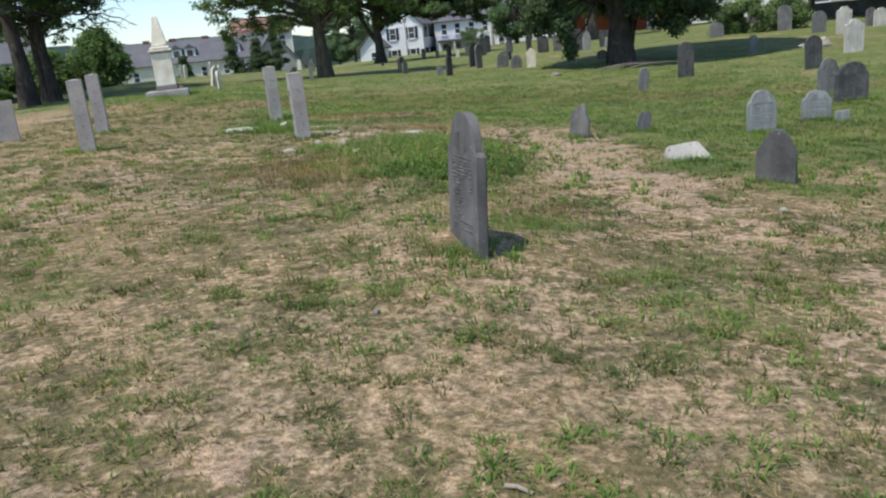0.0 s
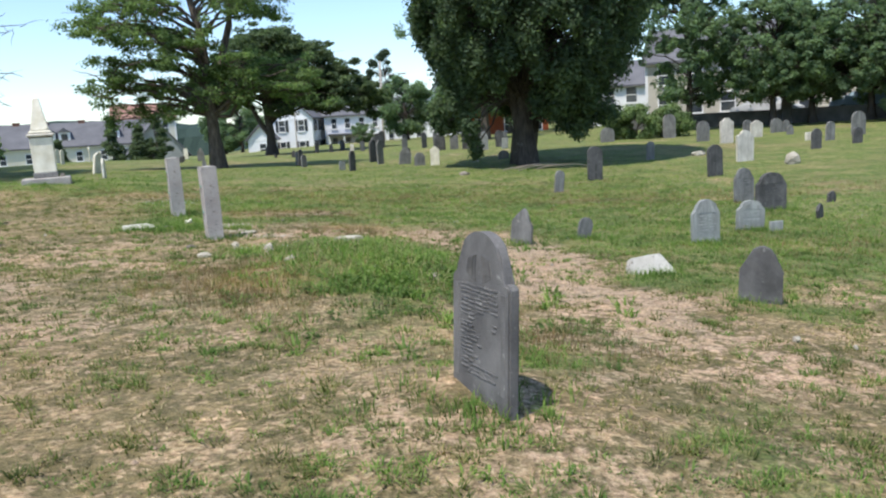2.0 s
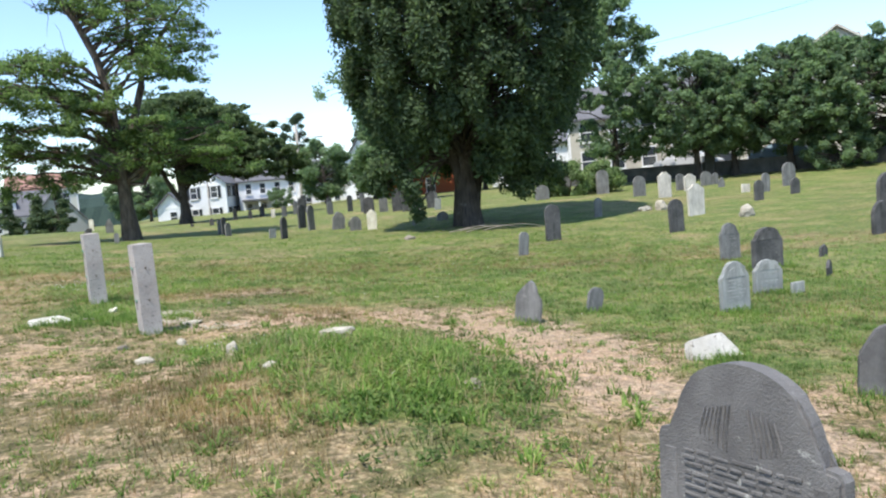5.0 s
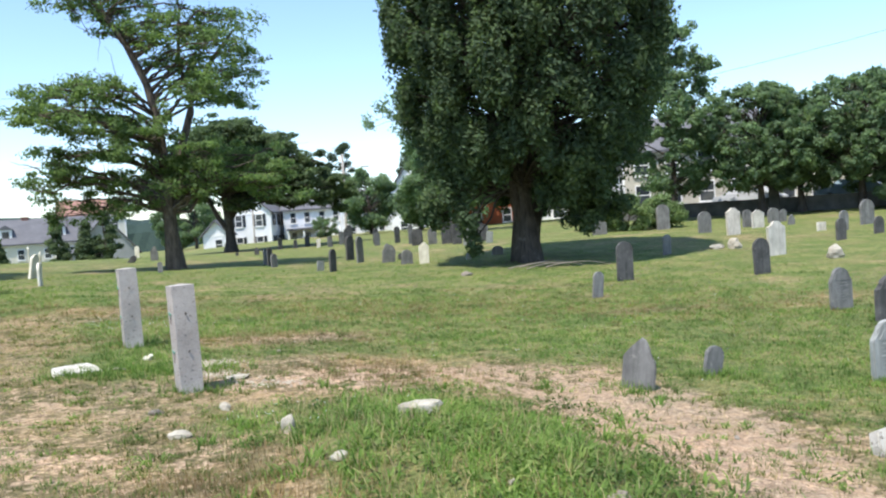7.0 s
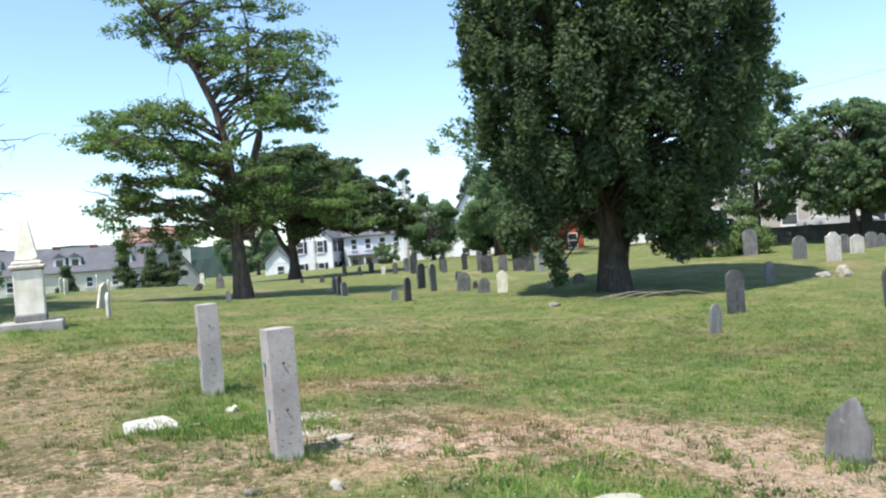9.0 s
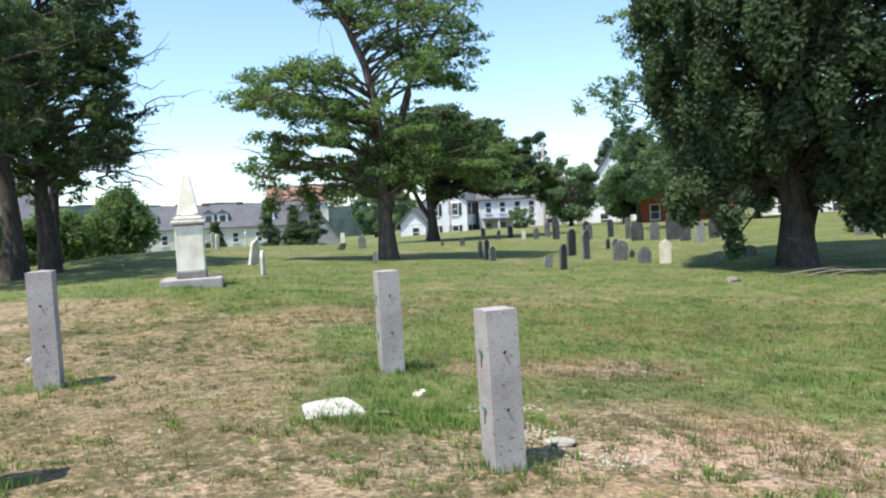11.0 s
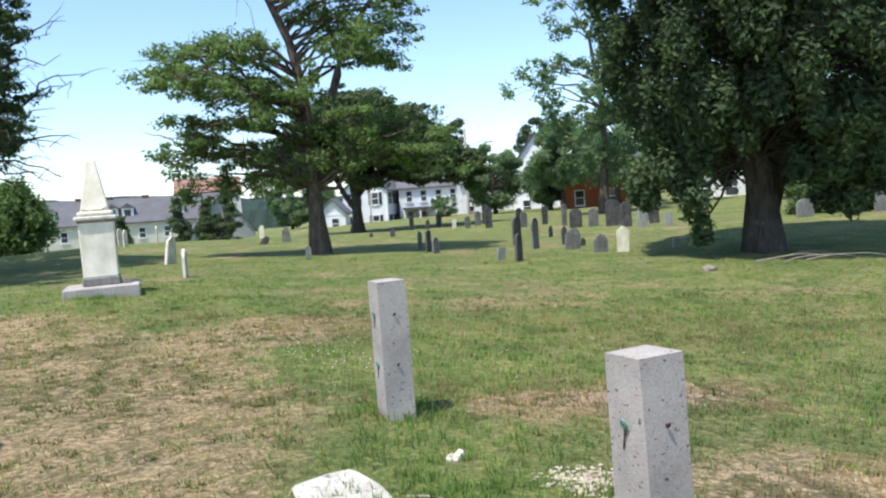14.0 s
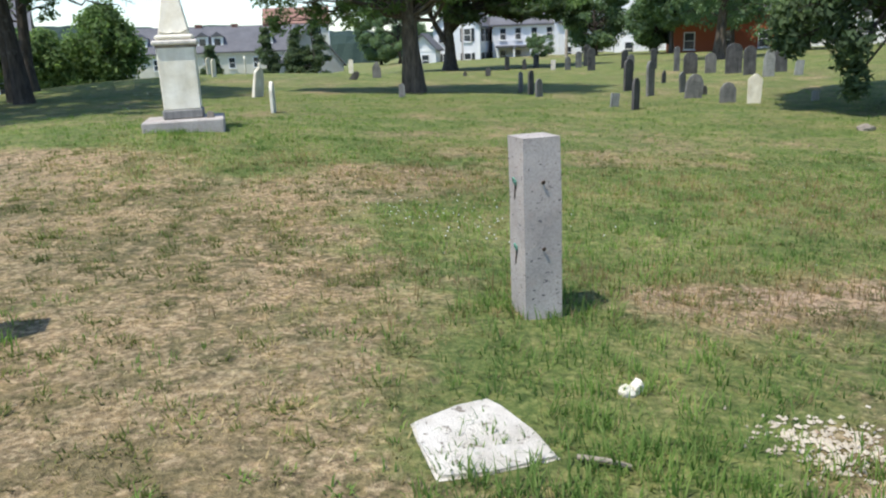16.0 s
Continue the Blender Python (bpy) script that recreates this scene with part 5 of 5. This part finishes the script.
house("white house glimpsed behind the oak", 29.0, 74.0, 0.4, -22, 9.0, 7.0, 4.2, 2.2, WHITEWALL, GREYROOF, "x", grid_wins(0, (-3.0, -1.0, 1.0, 3.0), (1.4, 3.3), 0.9, 1.3))
# cream houses across the street
house("cream clapboard house with white window trim", 29.8, 57.5, 0.9, -32, 9.0, 7.0, 4.6, 2.4, TANWALL, GREYROOF, "x", grid_wins(0, (-3.2, -1.1, 1.1, 3.2), (1.5, 3.6), 0.9, 1.3))
house("pale cream house with low wing behind trees", 37.6, 52.0, 0.7, -40, 8.5, 7.0, 4.2, 2.0, CREAMWALL, GREYROOF, "x", grid_wins(0, (-2.9, -0.9, 1.1, 3.0), (1.5, 3.4), 0.9, 1.2))
house("tall cream gabled house rising behind the trees", 40.9, 49.6, 0.6, -36, 7.0, 9.0, 6.6, 2.4, CREAMWALL, CREAMWALL, "y", grid_wins(0, (-1.6, 1.6), (1.5, 4.2, 6.6), 0.9, 1.3), ((1.6, 1.0, 9.0),))
# the grey-roofed terrace down the slope
house("long cream terrace with grey roof and white dormers", -33.0, 117.0, -3.3, 12, 24.0, 9.0, 5.6, 3.0, CREAMWALL, GREYROOF, "x", grid_wins(0, (-10.5, -7.5, -4.5, -1.5, 1.5, 4.5, 7.5, 10.5), (1.5, 4.2), 0.7, 1.2), ((-6, 0, 8.9), (-2.5, 0, 8.9), (2, 0, 8.9), (6, 0, 8.9)), False, "terrace", ((-10.9, 6.7, -3.6), (-9.2, 6.7, -3.6), (-1.9, 6.7, -3.6), (-0.1, 6.7, -3.6), (6.0, 6.7, -3.6)))
house("grey gabled end of the terrace with brown roof", -21.0, 112.5, -2.9, 14, 7.4, 12.0, 3.4, 4.4, GREYWALL, GREYROOF, "y", grid_wins(0, (-2, 2), (1.3,), 0.8, 1.2), (), False, "terrace", corner=False)
house("house with red brown roof beyond the terrace", -26.0, 134.0, 0.4, 10, 9.0, 8.0, 5.6, 2.2, CREAMWALL, BRICKROOF, "x", grid_wins(0, (-3, -1, 1, 3), (1.5, 4.0)))
house("pale house among the trees on the slope", -34.0, 62.0, -1.5, 25, 8.0, 7.0, 4.6, 2.4, CREAMWALL, GREYROOF, "x", grid_wins(0, (-2.6, 0, 2.6), (1.4, 3.6)))


# ---- street, wall and pole ----
def strip(name, label, category, pts, width, lift, mat, thick=0.0):
    """A band of ground along a line, resting on the land; thick makes it a standing wall."""
    vs, fs = [], []
    p = np.array(pts, float)
    t = np.concatenate([np.linspace(k, k + 1, 12, endpoint=False) for k in range(len(p) - 1)] + [[len(p) - 1.0]])
    xy = np.stack([np.interp(t, np.arange(len(p)), p[:, c]) for c in (0, 1)], -1)
    d = np.gradient(xy, axis=0)
    d /= np.linalg.norm(d, axis=1)[:, None]
    nrm = np.stack([-d[:, 1], d[:, 0]], -1)
    bm = bmesh.new()
    rows = []
    for q, m in zip(xy, nrm):
        a, b = q - m * width / 2, q + m * width / 2
        za, zb = gz(*a), gz(*b)
        top = max(za, zb) + lift
        rows.append([bm.verts.new((a[0], a[1], za - 0.3)), bm.verts.new((a[0], a[1], top)), bm.verts.new((b[0], b[1], top)), bm.verts.new((b[0], b[1], zb - 0.3))])
    for r0, r1 in zip(rows, rows[1:]):
        for k in range(3):
            bm.faces.new((r0[k], r1[k], r1[k + 1], r0[k + 1]))
    for r in (rows[0], rows[-1]):
        bm.faces.new(r)
    return tagged(part(name, bm, mat), label, category, kind="structure")


strip("road", "asphalt street beyond the stone wall", "road", [(24, 58), (31, 49), (38, 41), (46, 30)], 6.0, 0.03, ASPHALT)
strip("wall_east", "low dark stone wall along the street", "wall", [(21.0, 52.5), (26.6, 46.6), (32, 41), (38, 33.5), (43, 24)], 0.4, 0.85, CONCRETE)


def stone_pier(x, y):
    bm = bmesh.new()
    z = gz(x, y)
    add_box(bm, -0.28, 0.28, -0.28, 0.28, -0.2, 1.5, 0.03)
    add_box(bm, -0.34, 0.34, -0.34, 0.34, 1.5, 1.62, 0.03)
    ob = part("gate_pier", bm, CONCRETE)
    ob.matrix_world = pose(x, y, z, 0, 0, -40)
    tagged(ob, "dark stone gate pier in the boundary wall", "pier")


stone_pier(27.8, 45.2)


def car(label, x, y, yaw, paint):
    root = new("car")
    prof = [(-2.1, 0.35), (-2.15, 0.7), (-1.9, 0.86), (-1.35, 0.92), (-0.75, 1.38), (0.75, 1.42), (1.45, 0.98), (2.05, 0.9), (2.15, 0.6), (2.1, 0.35)]
    bm = bmesh.new()
    L = [bm.verts.new((a, -0.86 + 0.14 * (b > 1.0), b)) for a, b in prof]
    R = [bm.verts.new((a, 0.86 - 0.14 * (b > 1.0), b)) for a, b in prof]
    bm.faces.new(L), bm.faces.new(R[::-1])
    for k in range(len(prof)):
        q = (k + 1) % len(prof)
        bm.faces.new((L[k], R[k], R[q], L[q]))
    bmesh.ops.bevel(bm, geom=list(bm.edges), offset=0.05, segments=2, affect="EDGES")
    part("body", bm, paint, root)
    for s in (-1, 1):
        bm = bmesh.new()
        v = [bm.verts.new((a, s * (0.84 - 0.26 * (b - 0.94)), b)) for a, b in ((-1.15, 0.96), (-0.68, 1.32), (0.68, 1.35), (1.2, 1.0))]
        bm.faces.new(v)
        bmesh.ops.solidify(bm, geom=bm.faces[:], thickness=0.03)
        part("side_window", bm, GLASS, root)
        for wx in (-1.3, 1.3):
            bm = bmesh.new()
            bmesh.ops.create_cone(bm, cap_ends=True, segments=18, radius1=0.33, radius2=0.33, depth=0.2, matrix=Matrix.Translation((wx, s * 0.78, 0.33)) @ Matrix.Rotation(radians(90), 4, "X"))
            wheel = part("wheel", bm, RUBBER, root)
            bm = bmesh.new()
            bmesh.ops.create_cone(bm, cap_ends=True, segments=14, radius1=0.2, radius2=0.18, depth=0.22, matrix=Matrix.Translation((wx, s * 0.79, 0.33)) @ Matrix.Rotation(radians(90), 4, "X"))
            part("rim", bm, ALUM, wheel)
    root.matrix_world = pose(x, y, gz(x, y) + 0.1, 0, 0, yaw)
    return tagged(root, label, "car", "parked cars")


car("pale blue car parked behind the wall", 33.2, 45.0, 130, CARBLUE)
car("silver car parked behind the wall", 29.2, 49.6, 130, CARSILVER)


def utility_pole(x, y, h):
    root = new("utility_pole")
    vs, fs = tubes([[((0, 0, -1), 0.17), ((0, 0, h), 0.12), ((0, 0, h + 0.02), 0.01)]], 10)
    part("pole", mesh_of("pole", vs, fs, POLEWOOD, True), None, root)
    vs, fs = tubes([[((0, 0, h - 2.1), 0.05), ((0.7, 0, h - 1.5), 0.05), ((1.5, 0, h - 1.25), 0.045), ((2.1, 0, h - 1.3), 0.04)]], 8)
    arm = part("lamp_arm", mesh_of("lamp_arm", vs, fs, ALUM, True), None, root)
    part("lamp_head", box(1.9, 2.7, -0.14, 0.14, h - 1.42, h - 1.26, 0.04), ALUM, arm)
    root.matrix_world = pose(x, y, gz(x, y), 0, 0.6, 0)
    return tagged(root, "tall wooden utility pole with a street lamp arm", "street lamp")


utility_pole(7.3, 86.0, 8.4)
vs, fs = tubes([[((0, 0, -1), 0.1), ((0, 0, 4.2), 0.08), ((0, 0, 4.22), 0.01)]], 8)
tagged(part("signpost", mesh_of("signpost", vs, fs, POLEWOOD, True)), "thin dark wooden pole before the white house", "pole").location = (-2.0, 96.0, gz(-2.0, 96.0))


def wire(a, b, sag):
    a, b = Vector(a), Vector(b)
    path = [(a.lerp(b, k / 16) - Vector((0, 0, sag * 4 * (k / 16) * (1 - k / 16))), 0.011) for k in range(17)]
    vs, fs = tubes([path], 5)
    tagged(part("cable", mesh_of("cable", vs, fs, CABLE, True)), "thin black overhead cable along the street", "cable", "overhead cables")


wire((17, 66, 9.5), (44, 26, 13.0), 1.2)
wire((17, 66, 7.3), (44, 26, 8.0), 0.6)


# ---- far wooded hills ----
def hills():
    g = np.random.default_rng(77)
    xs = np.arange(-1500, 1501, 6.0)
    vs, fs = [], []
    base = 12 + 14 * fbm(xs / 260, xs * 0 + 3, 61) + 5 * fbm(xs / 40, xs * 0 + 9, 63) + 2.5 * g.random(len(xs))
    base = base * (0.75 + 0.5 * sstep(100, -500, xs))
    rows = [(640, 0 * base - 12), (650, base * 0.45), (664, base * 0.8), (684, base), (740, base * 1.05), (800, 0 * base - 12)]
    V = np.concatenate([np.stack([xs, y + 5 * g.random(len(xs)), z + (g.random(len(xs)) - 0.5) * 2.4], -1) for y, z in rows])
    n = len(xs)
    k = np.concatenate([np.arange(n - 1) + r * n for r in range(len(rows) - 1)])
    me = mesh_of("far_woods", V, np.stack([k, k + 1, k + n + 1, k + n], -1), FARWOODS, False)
    tagged(new("far_woods", me), "distant wooded hills on the horizon, tinted blue-green for haze", "woods", kind="stuff")


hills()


# ---- grass ----
def blades(name, label, mat, x, y, n_per, length, width, spread, lean, g, short=False):
    """Tufts of tapering bent blades at the points x, y; n_per blades each."""
    m = len(x)
    bx, by = np.repeat(x, n_per), np.repeat(y, n_per)
    ln = np.repeat(length, n_per) * (0.55 + 0.7 * g.random(m * n_per))
    a = g.uniform(0, 2 * np.pi, m * n_per)
    r = spread * np.sqrt(g.random(m * n_per))
    bx, by = bx + r * np.cos(a), by + r * np.sin(a)
    bz = land(bx, by) - 0.006
    out = a + g.normal(size=len(a)) * 0.6
    dx, dy = np.cos(out), np.sin(out)
    k = lean * (0.4 + g.random(len(a)))
    w = width * (0.6 + 0.8 * g.random(len(a)))
    px, py = -dy * w, dx * w
    P = np.stack([bx, by, bz], -1)
    mid = P + np.stack([dx * ln * k * 0.35, dy * ln * k * 0.35, ln * 0.55], -1)
    tip = P + np.stack([dx * ln * k, dy * ln * k, ln * np.sqrt(np.clip(1 - (k * 0.75) ** 2, 0.12, 1))], -1)
    side = np.stack([px, py, 0 * px], -1)
    if short:
        V = np.stack([P - side * 1.3, P + side * 1.3, tip], 1).reshape(-1, 3)
        me = mesh_of(name, V, np.arange(len(a))[:, None] * 3 + np.array([[0, 1, 2]]), mat)
    else:
        V = np.stack([P - side, P + side, mid + side * 0.7, mid - side * 0.7, tip], 1).reshape(-1, 3)
        q = np.arange(len(a))[:, None] * 5
        me = mesh_of(name, V, [q + np.array([[0, 1, 2, 3]]), q + np.array([[3, 2, 4]])], mat)
    return tagged(new(name, me), label, "grass", kind="stuff")


def scatter(n, x0, x1, y0, y1, g):
    return g.uniform(x0, x1, n), g.uniform(y0, y1, n)


def grow():
    g = np.random.default_rng(101)
    near = (-8.5, 8.5, 0.7, 23.0)
    # green turf where the cover is green
    x, y = scatter(85000, -11, 13, 0.7, 36, g)
    c, d = cover(x, y)
    clump = fbm(x * 3.1, y * 3.1, 71)
    keep = g.random(len(x)) < np.clip((c + 0.9 * (clump - 0.5)) * 1.25 - 0.28, 0, 1) * np.clip(1.75 - 0.055 * y, 0.1, 1) * np.clip(2.2 - 0.16 * np.abs(x), 0.15, 1)
    x, y, c = x[keep], y[keep], c[keep]
    mound = np.exp(-((x + 0.2) / 1.3) ** 2 - ((y - 9.6) / 1.8) ** 2)
    blades("green_grass", "green lawn grass in tufts", LAWN, x, y, 7, 0.035 + 0.05 * c + 0.06 * mound, 0.0035, 0.06, 0.75, g)
    # half dry grass over everything
    x, y = scatter(42000, *near, g)
    c, d = cover(x, y)
    keep = g.random(len(x)) < np.clip(0.62 - 0.7 * d + 3.2 * (fbm(x * 2.9, y * 2.9, 73) - 0.5), 0.01, 1)
    x, y = x[keep], y[keep]
    blades("half_dry_grass", "olive half dry grass in short tufts", OLIVE, x, y, 5, 0.025 + 0.03 * g.random(len(x)), 0.0036, 0.05, 0.9, g, True)
    # darker tufts standing in the dry ground
    x, y = scatter(42000, *near, g)
    c, d = cover(x, y)
    keep = g.random(len(x)) < np.clip(2.0 * (clumps(x, y, d) - 0.36) + 5 * (fbm(x * 5.2, y * 6.0, 97) - 0.5), 0.02, 1) * (1.1 - c) * 1.05
    x, y = x[keep], y[keep]
    blades("grass_tufts", "olive tufts of coarse grass in dry soil", TUFT, x, y, 14, 0.03 + 0.04 * g.random(len(x)), 0.0042, 0.038, 1.0, g, True)
    # straw
    x, y = scatter(34000, *near, g)
    c, d = cover(x, y)
    keep = g.random(len(x)) < np.clip(0.8 - 0.9 * c + 1.0 * (fbm(x * 1.9, y * 1.9, 75) - 0.5), 0.02, 1)
    x, y = x[keep], y[keep]
    blades("dry_grass", "straw coloured dry grass lying on soil", STRAW, x, y, 6, 0.018 + 0.028 * g.random(len(x)), 0.004, 0.07, 1.4, g, True)
    # single green weeds in the bare ground
    x, y = scatter(5200, -6, 6, 1.0, 14, g)
    c, d = cover(x, y)
    keep = (fbm(x * 0.9, y * 0.9, 79) > 0.4) & (g.random(len(x)) < np.clip(1.1 - 0.06 * y, 0.2, 1))
    x, y = x[keep], y[keep]
    blades("weeds", "small green weeds in dry soil", LAWN, x, y, 18, (0.03 + 0.045 * g.random(len(x)) ** 2), 0.0045, 0.05, 1.2, g)
    # larger tufts with their own soil between them
    x, y = scatter(520, -5, 6, 1.0, 12, g)
    keep = fbm(x * 0.7, y * 0.7, 85) > 0.46
    x, y = x[keep], y[keep]
    blades("grass_clumps", "low green clumps of coarse grass in sandy soil", HERB, x, y, 60, 0.03 + 0.045 * g.random(len(x)), 0.0028, 0.09, 1.2, g)
    # red brown seed stalks in drifts
    drifts = ((-1.9, 9.6, 0.4, 0.5), (-1.5, 9.2, 0.4, 0.5), (-1.2, 8.7, 0.4, 0.5), (-1.3, 8.4, 0.4, 0.4), (-0.4, 13.7, 0.5, 0.35), (0.1, 13.1, 0.6, 0.3), (-0.6, 16.3, 1.0, 0.5), (-2.6, 16.2, 0.9, 0.4), (5.3, 17.8, 1.5, 0.7), (2.0, 19.0, 2.5, 0.8), (-0.5, 20.0, 2.0, 0.8), (6.5, 11.0, 1.4, 0.9), (-5.5, 20.5, 1.5, 0.8), (1.0, 6.6, 0.5, 0.4), (9.5, 17.5, 2.0, 1.0))
    px = np.concatenate([g.normal(a, sx, int(200 * (0.5 + sx * sy))) for a, b, sx, sy in drifts])
    py = np.concatenate([g.normal(b, sy, int(200 * (0.5 + sx * sy))) for a, b, sx, sy in drifts])
    blades("seed_stalks", "red brown seed stalks standing in the lawn", RUST, px, py, 6, 0.05 + 0.07 * g.random(len(px)), 0.0026, 0.09, 0.6, g)
    # leafy weed clumps on the mound
    x, y = g.normal(-0.1, 0.75, 420), g.normal(9.6, 1.2, 420)
    keep = fbm(x * 2.2, y * 2.2, 87) > 0.45
    x, y = x[keep], y[keep]
    blades("mound_weeds", "leafy green weeds on the mound", LAWN, x, y, 14, 0.06 + 0.08 * g.random(len(x)), 0.009, 0.09, 1.1, g)
    x, y = g.normal(0.1, 0.7, 210), g.normal(9.4, 1.2, 210)
    keep = (fbm(x * 1.7, y * 1.7, 89) > 0.47) & (np.hypot(x + 0.3, y - 10.45) > 0.3)
    pads = [(np.array([a, b, gz(a, b) + 0.04]), (0.12, 0.12, 0.05), 34) for a, b in zip(x[keep], y[keep])]
    vs, fs = leaf_cloud(pads, 0.022, g, 0.2, 0.2)
    tagged(new("mound_herbs", mesh_of("mound_herbs", vs, fs, HERB)), "broad-leaved green weeds matted over the mound", "weeds", kind="stuff")
    x, y = g.normal(-0.2, 0.8, 520), g.normal(9.7, 1.3, 520)
    blades("mound_dry_grass", "dry seed stalks on the mound", STRAW, x, y, 5, 0.1 + 0.08 * g.random(len(x)), 0.0025, 0.08, 0.6, g)
    # long grass round the feet of stones and posts
    feet = ((0.18, 5.12), (-3.03, 15.74), (-2.1, 12.93), (-6.17, 15.1), (-5.32, 12.35), (3.06, 9.4), (3.56, 8.0), (2.21, 12.05), (3.31, 12.45), (4.9, 11.65), (6.25, 12.75), (-3.4, 14.0), (-3.1, 14.5), (-7.45, 22.9), (-0.3, 10.3), (7.95, 14.9), (-3.0, 13.95), (-2.5, 13.9), (-1.9, 13.98))
    px = np.concatenate([g.normal(a, 0.22, 60) for a, b in feet])
    py = np.concatenate([g.normal(b, 0.20, 60) for a, b in feet])
    slab = (np.abs(px + 3.42) < 0.31) & (np.abs(py - 14.32) < 0.31)
    blades("foot_grass", "longer grass left round stones and posts", LAWN, px[~slab], py[~slab], 7, 0.06 + 0.06 * g.random((~slab).sum()), 0.004, 0.05, 0.6, g)
    # the lawn farther off
    x, y = scatter(40000, -20, 30, 3, 56, g)
    c, d = cover(x, y)
    keep = (g.random(len(x)) < 0.1 + 0.6 * c) & ((np.abs(x) > 7.5) | (y > 16))
    x, y = x[keep], y[keep]
    blades("far_grass", "mown lawn grass between the stones", LAWN, x, y, 4, 0.02 + 0.028 * g.random(len(x)), 0.009, 0.3, 1.3, g, True)


def clover():
    """White clover heads in the greener turf."""
    g = np.random.default_rng(17)
    x = np.concatenate([g.normal(-3.5, 0.6, 110), g.uniform(-1, 9, 200), g.normal(-1.0, 0.5, 40)])
    y = np.concatenate([g.normal(18.1, 0.5, 110), g.uniform(12, 24, 200), g.normal(11.3, 0.4, 40)])
    c, d = cover(x, y)
    keep = c > 0.5
    x, y = x[keep], y[keep]
    octa = np.array([[1, 0, 0], [0, 1, 0], [-1, 0, 0], [0, -1, 0], [0, 0, 1], [0, 0, -1]], float)
    tri = np.array([[0, 1, 4], [1, 2, 4], [2, 3, 4], [3, 0, 4], [1, 0, 5], [2, 1, 5], [3, 2, 5], [0, 3, 5]])
    P = np.stack([x, y, land(x, y) + 0.05 + 0.03 * g.random(len(x))], -1)
    V = (P[:, None] + octa[None] * g.uniform(0.003, 0.007, (len(x), 1, 1))).reshape(-1, 3)
    F = (tri[None] + 6 * np.arange(len(x))[:, None, None]).reshape(-1, 3)
    tagged(new("clover_flowers", mesh_of("clover_flowers", V, F, TRIM)), "small white clover flowers in the lawn", "flowers", kind="stuff")


grow()
clover()


def litter():
    """Gravel of white marble chips by the posts."""
    g = np.random.default_rng(5)
    for cx, cy, n in ((-1.98, 14.3, 330), (-1.95, 13.72, 200), (-1.30, 13.1, 120)):
        x, y = g.normal(cx, 0.15, n), g.normal(cy, 0.12, n)
        V, F = [], []
        octa = np.array([[1, 0, 0], [0, 1, 0], [-1, 0, 0], [0, -1, 0], [0, 0, 1], [0, 0, -1]], float)
        tri = np.array([[0, 1, 4], [1, 2, 4], [2, 3, 4], [3, 0, 4], [1, 0, 5], [2, 1, 5], [3, 2, 5], [0, 3, 5]])
        for k in range(n):
            s = g.uniform(0.005, 0.022, 3) * np.array([1, 1, 0.7])
            V.append(octa * s * g.uniform(0.7, 1.3, (6, 1)) + np.array([x[k], y[k], gz(x[k], y[k]) + 0.006]))
            F.append(tri + 6 * k)
        me = mesh_of("marble_chips", np.concatenate(V), np.concatenate(F), CHIP)
        tagged(new("marble_chips", me), "scattered beige marble chips in thin grass", "gravel", kind="stuff")


def clods():
    """Crumbs of earth and grit on the bare soil."""
    g = np.random.default_rng(23)
    x, y = scatter(30000, -7, 6, 1.0, 21, g)
    c, d = cover(x, y)
    keep = (g.random(len(x)) < np.clip(d * 1.0 - 0.35, 0, 0.35)) & (np.hypot(x, y) < 22)
    x, y = x[keep], y[keep]
    octa = np.array([[1, 0, 0], [0, 1, 0], [-1, 0, 0], [0, -1, 0], [0, 0, 0.7], [0, 0, -0.7]], float)
    tri = np.array([[0, 1, 4], [1, 2, 4], [2, 3, 4], [3, 0, 4]])
    n = len(x)
    P = np.stack([x, y, land(x, y) + 0.002], -1)
    size = 0.005 + 0.016 * g.random((n, 1, 1)) ** 3
    V = (P[:, None] + octa[None] * size * g.uniform(0.6, 1.4, (n, 6, 1))).reshape(-1, 3)
    F = (tri[None] + 6 * np.arange(n)[:, None, None]).reshape(-1, 3)
    tagged(new("soil_crumbs", mesh_of("soil_crumbs", V, F, CRUMB)), "brown crumbs of earth and grit on bare soil", "soil", kind="stuff")


litter()
clods()
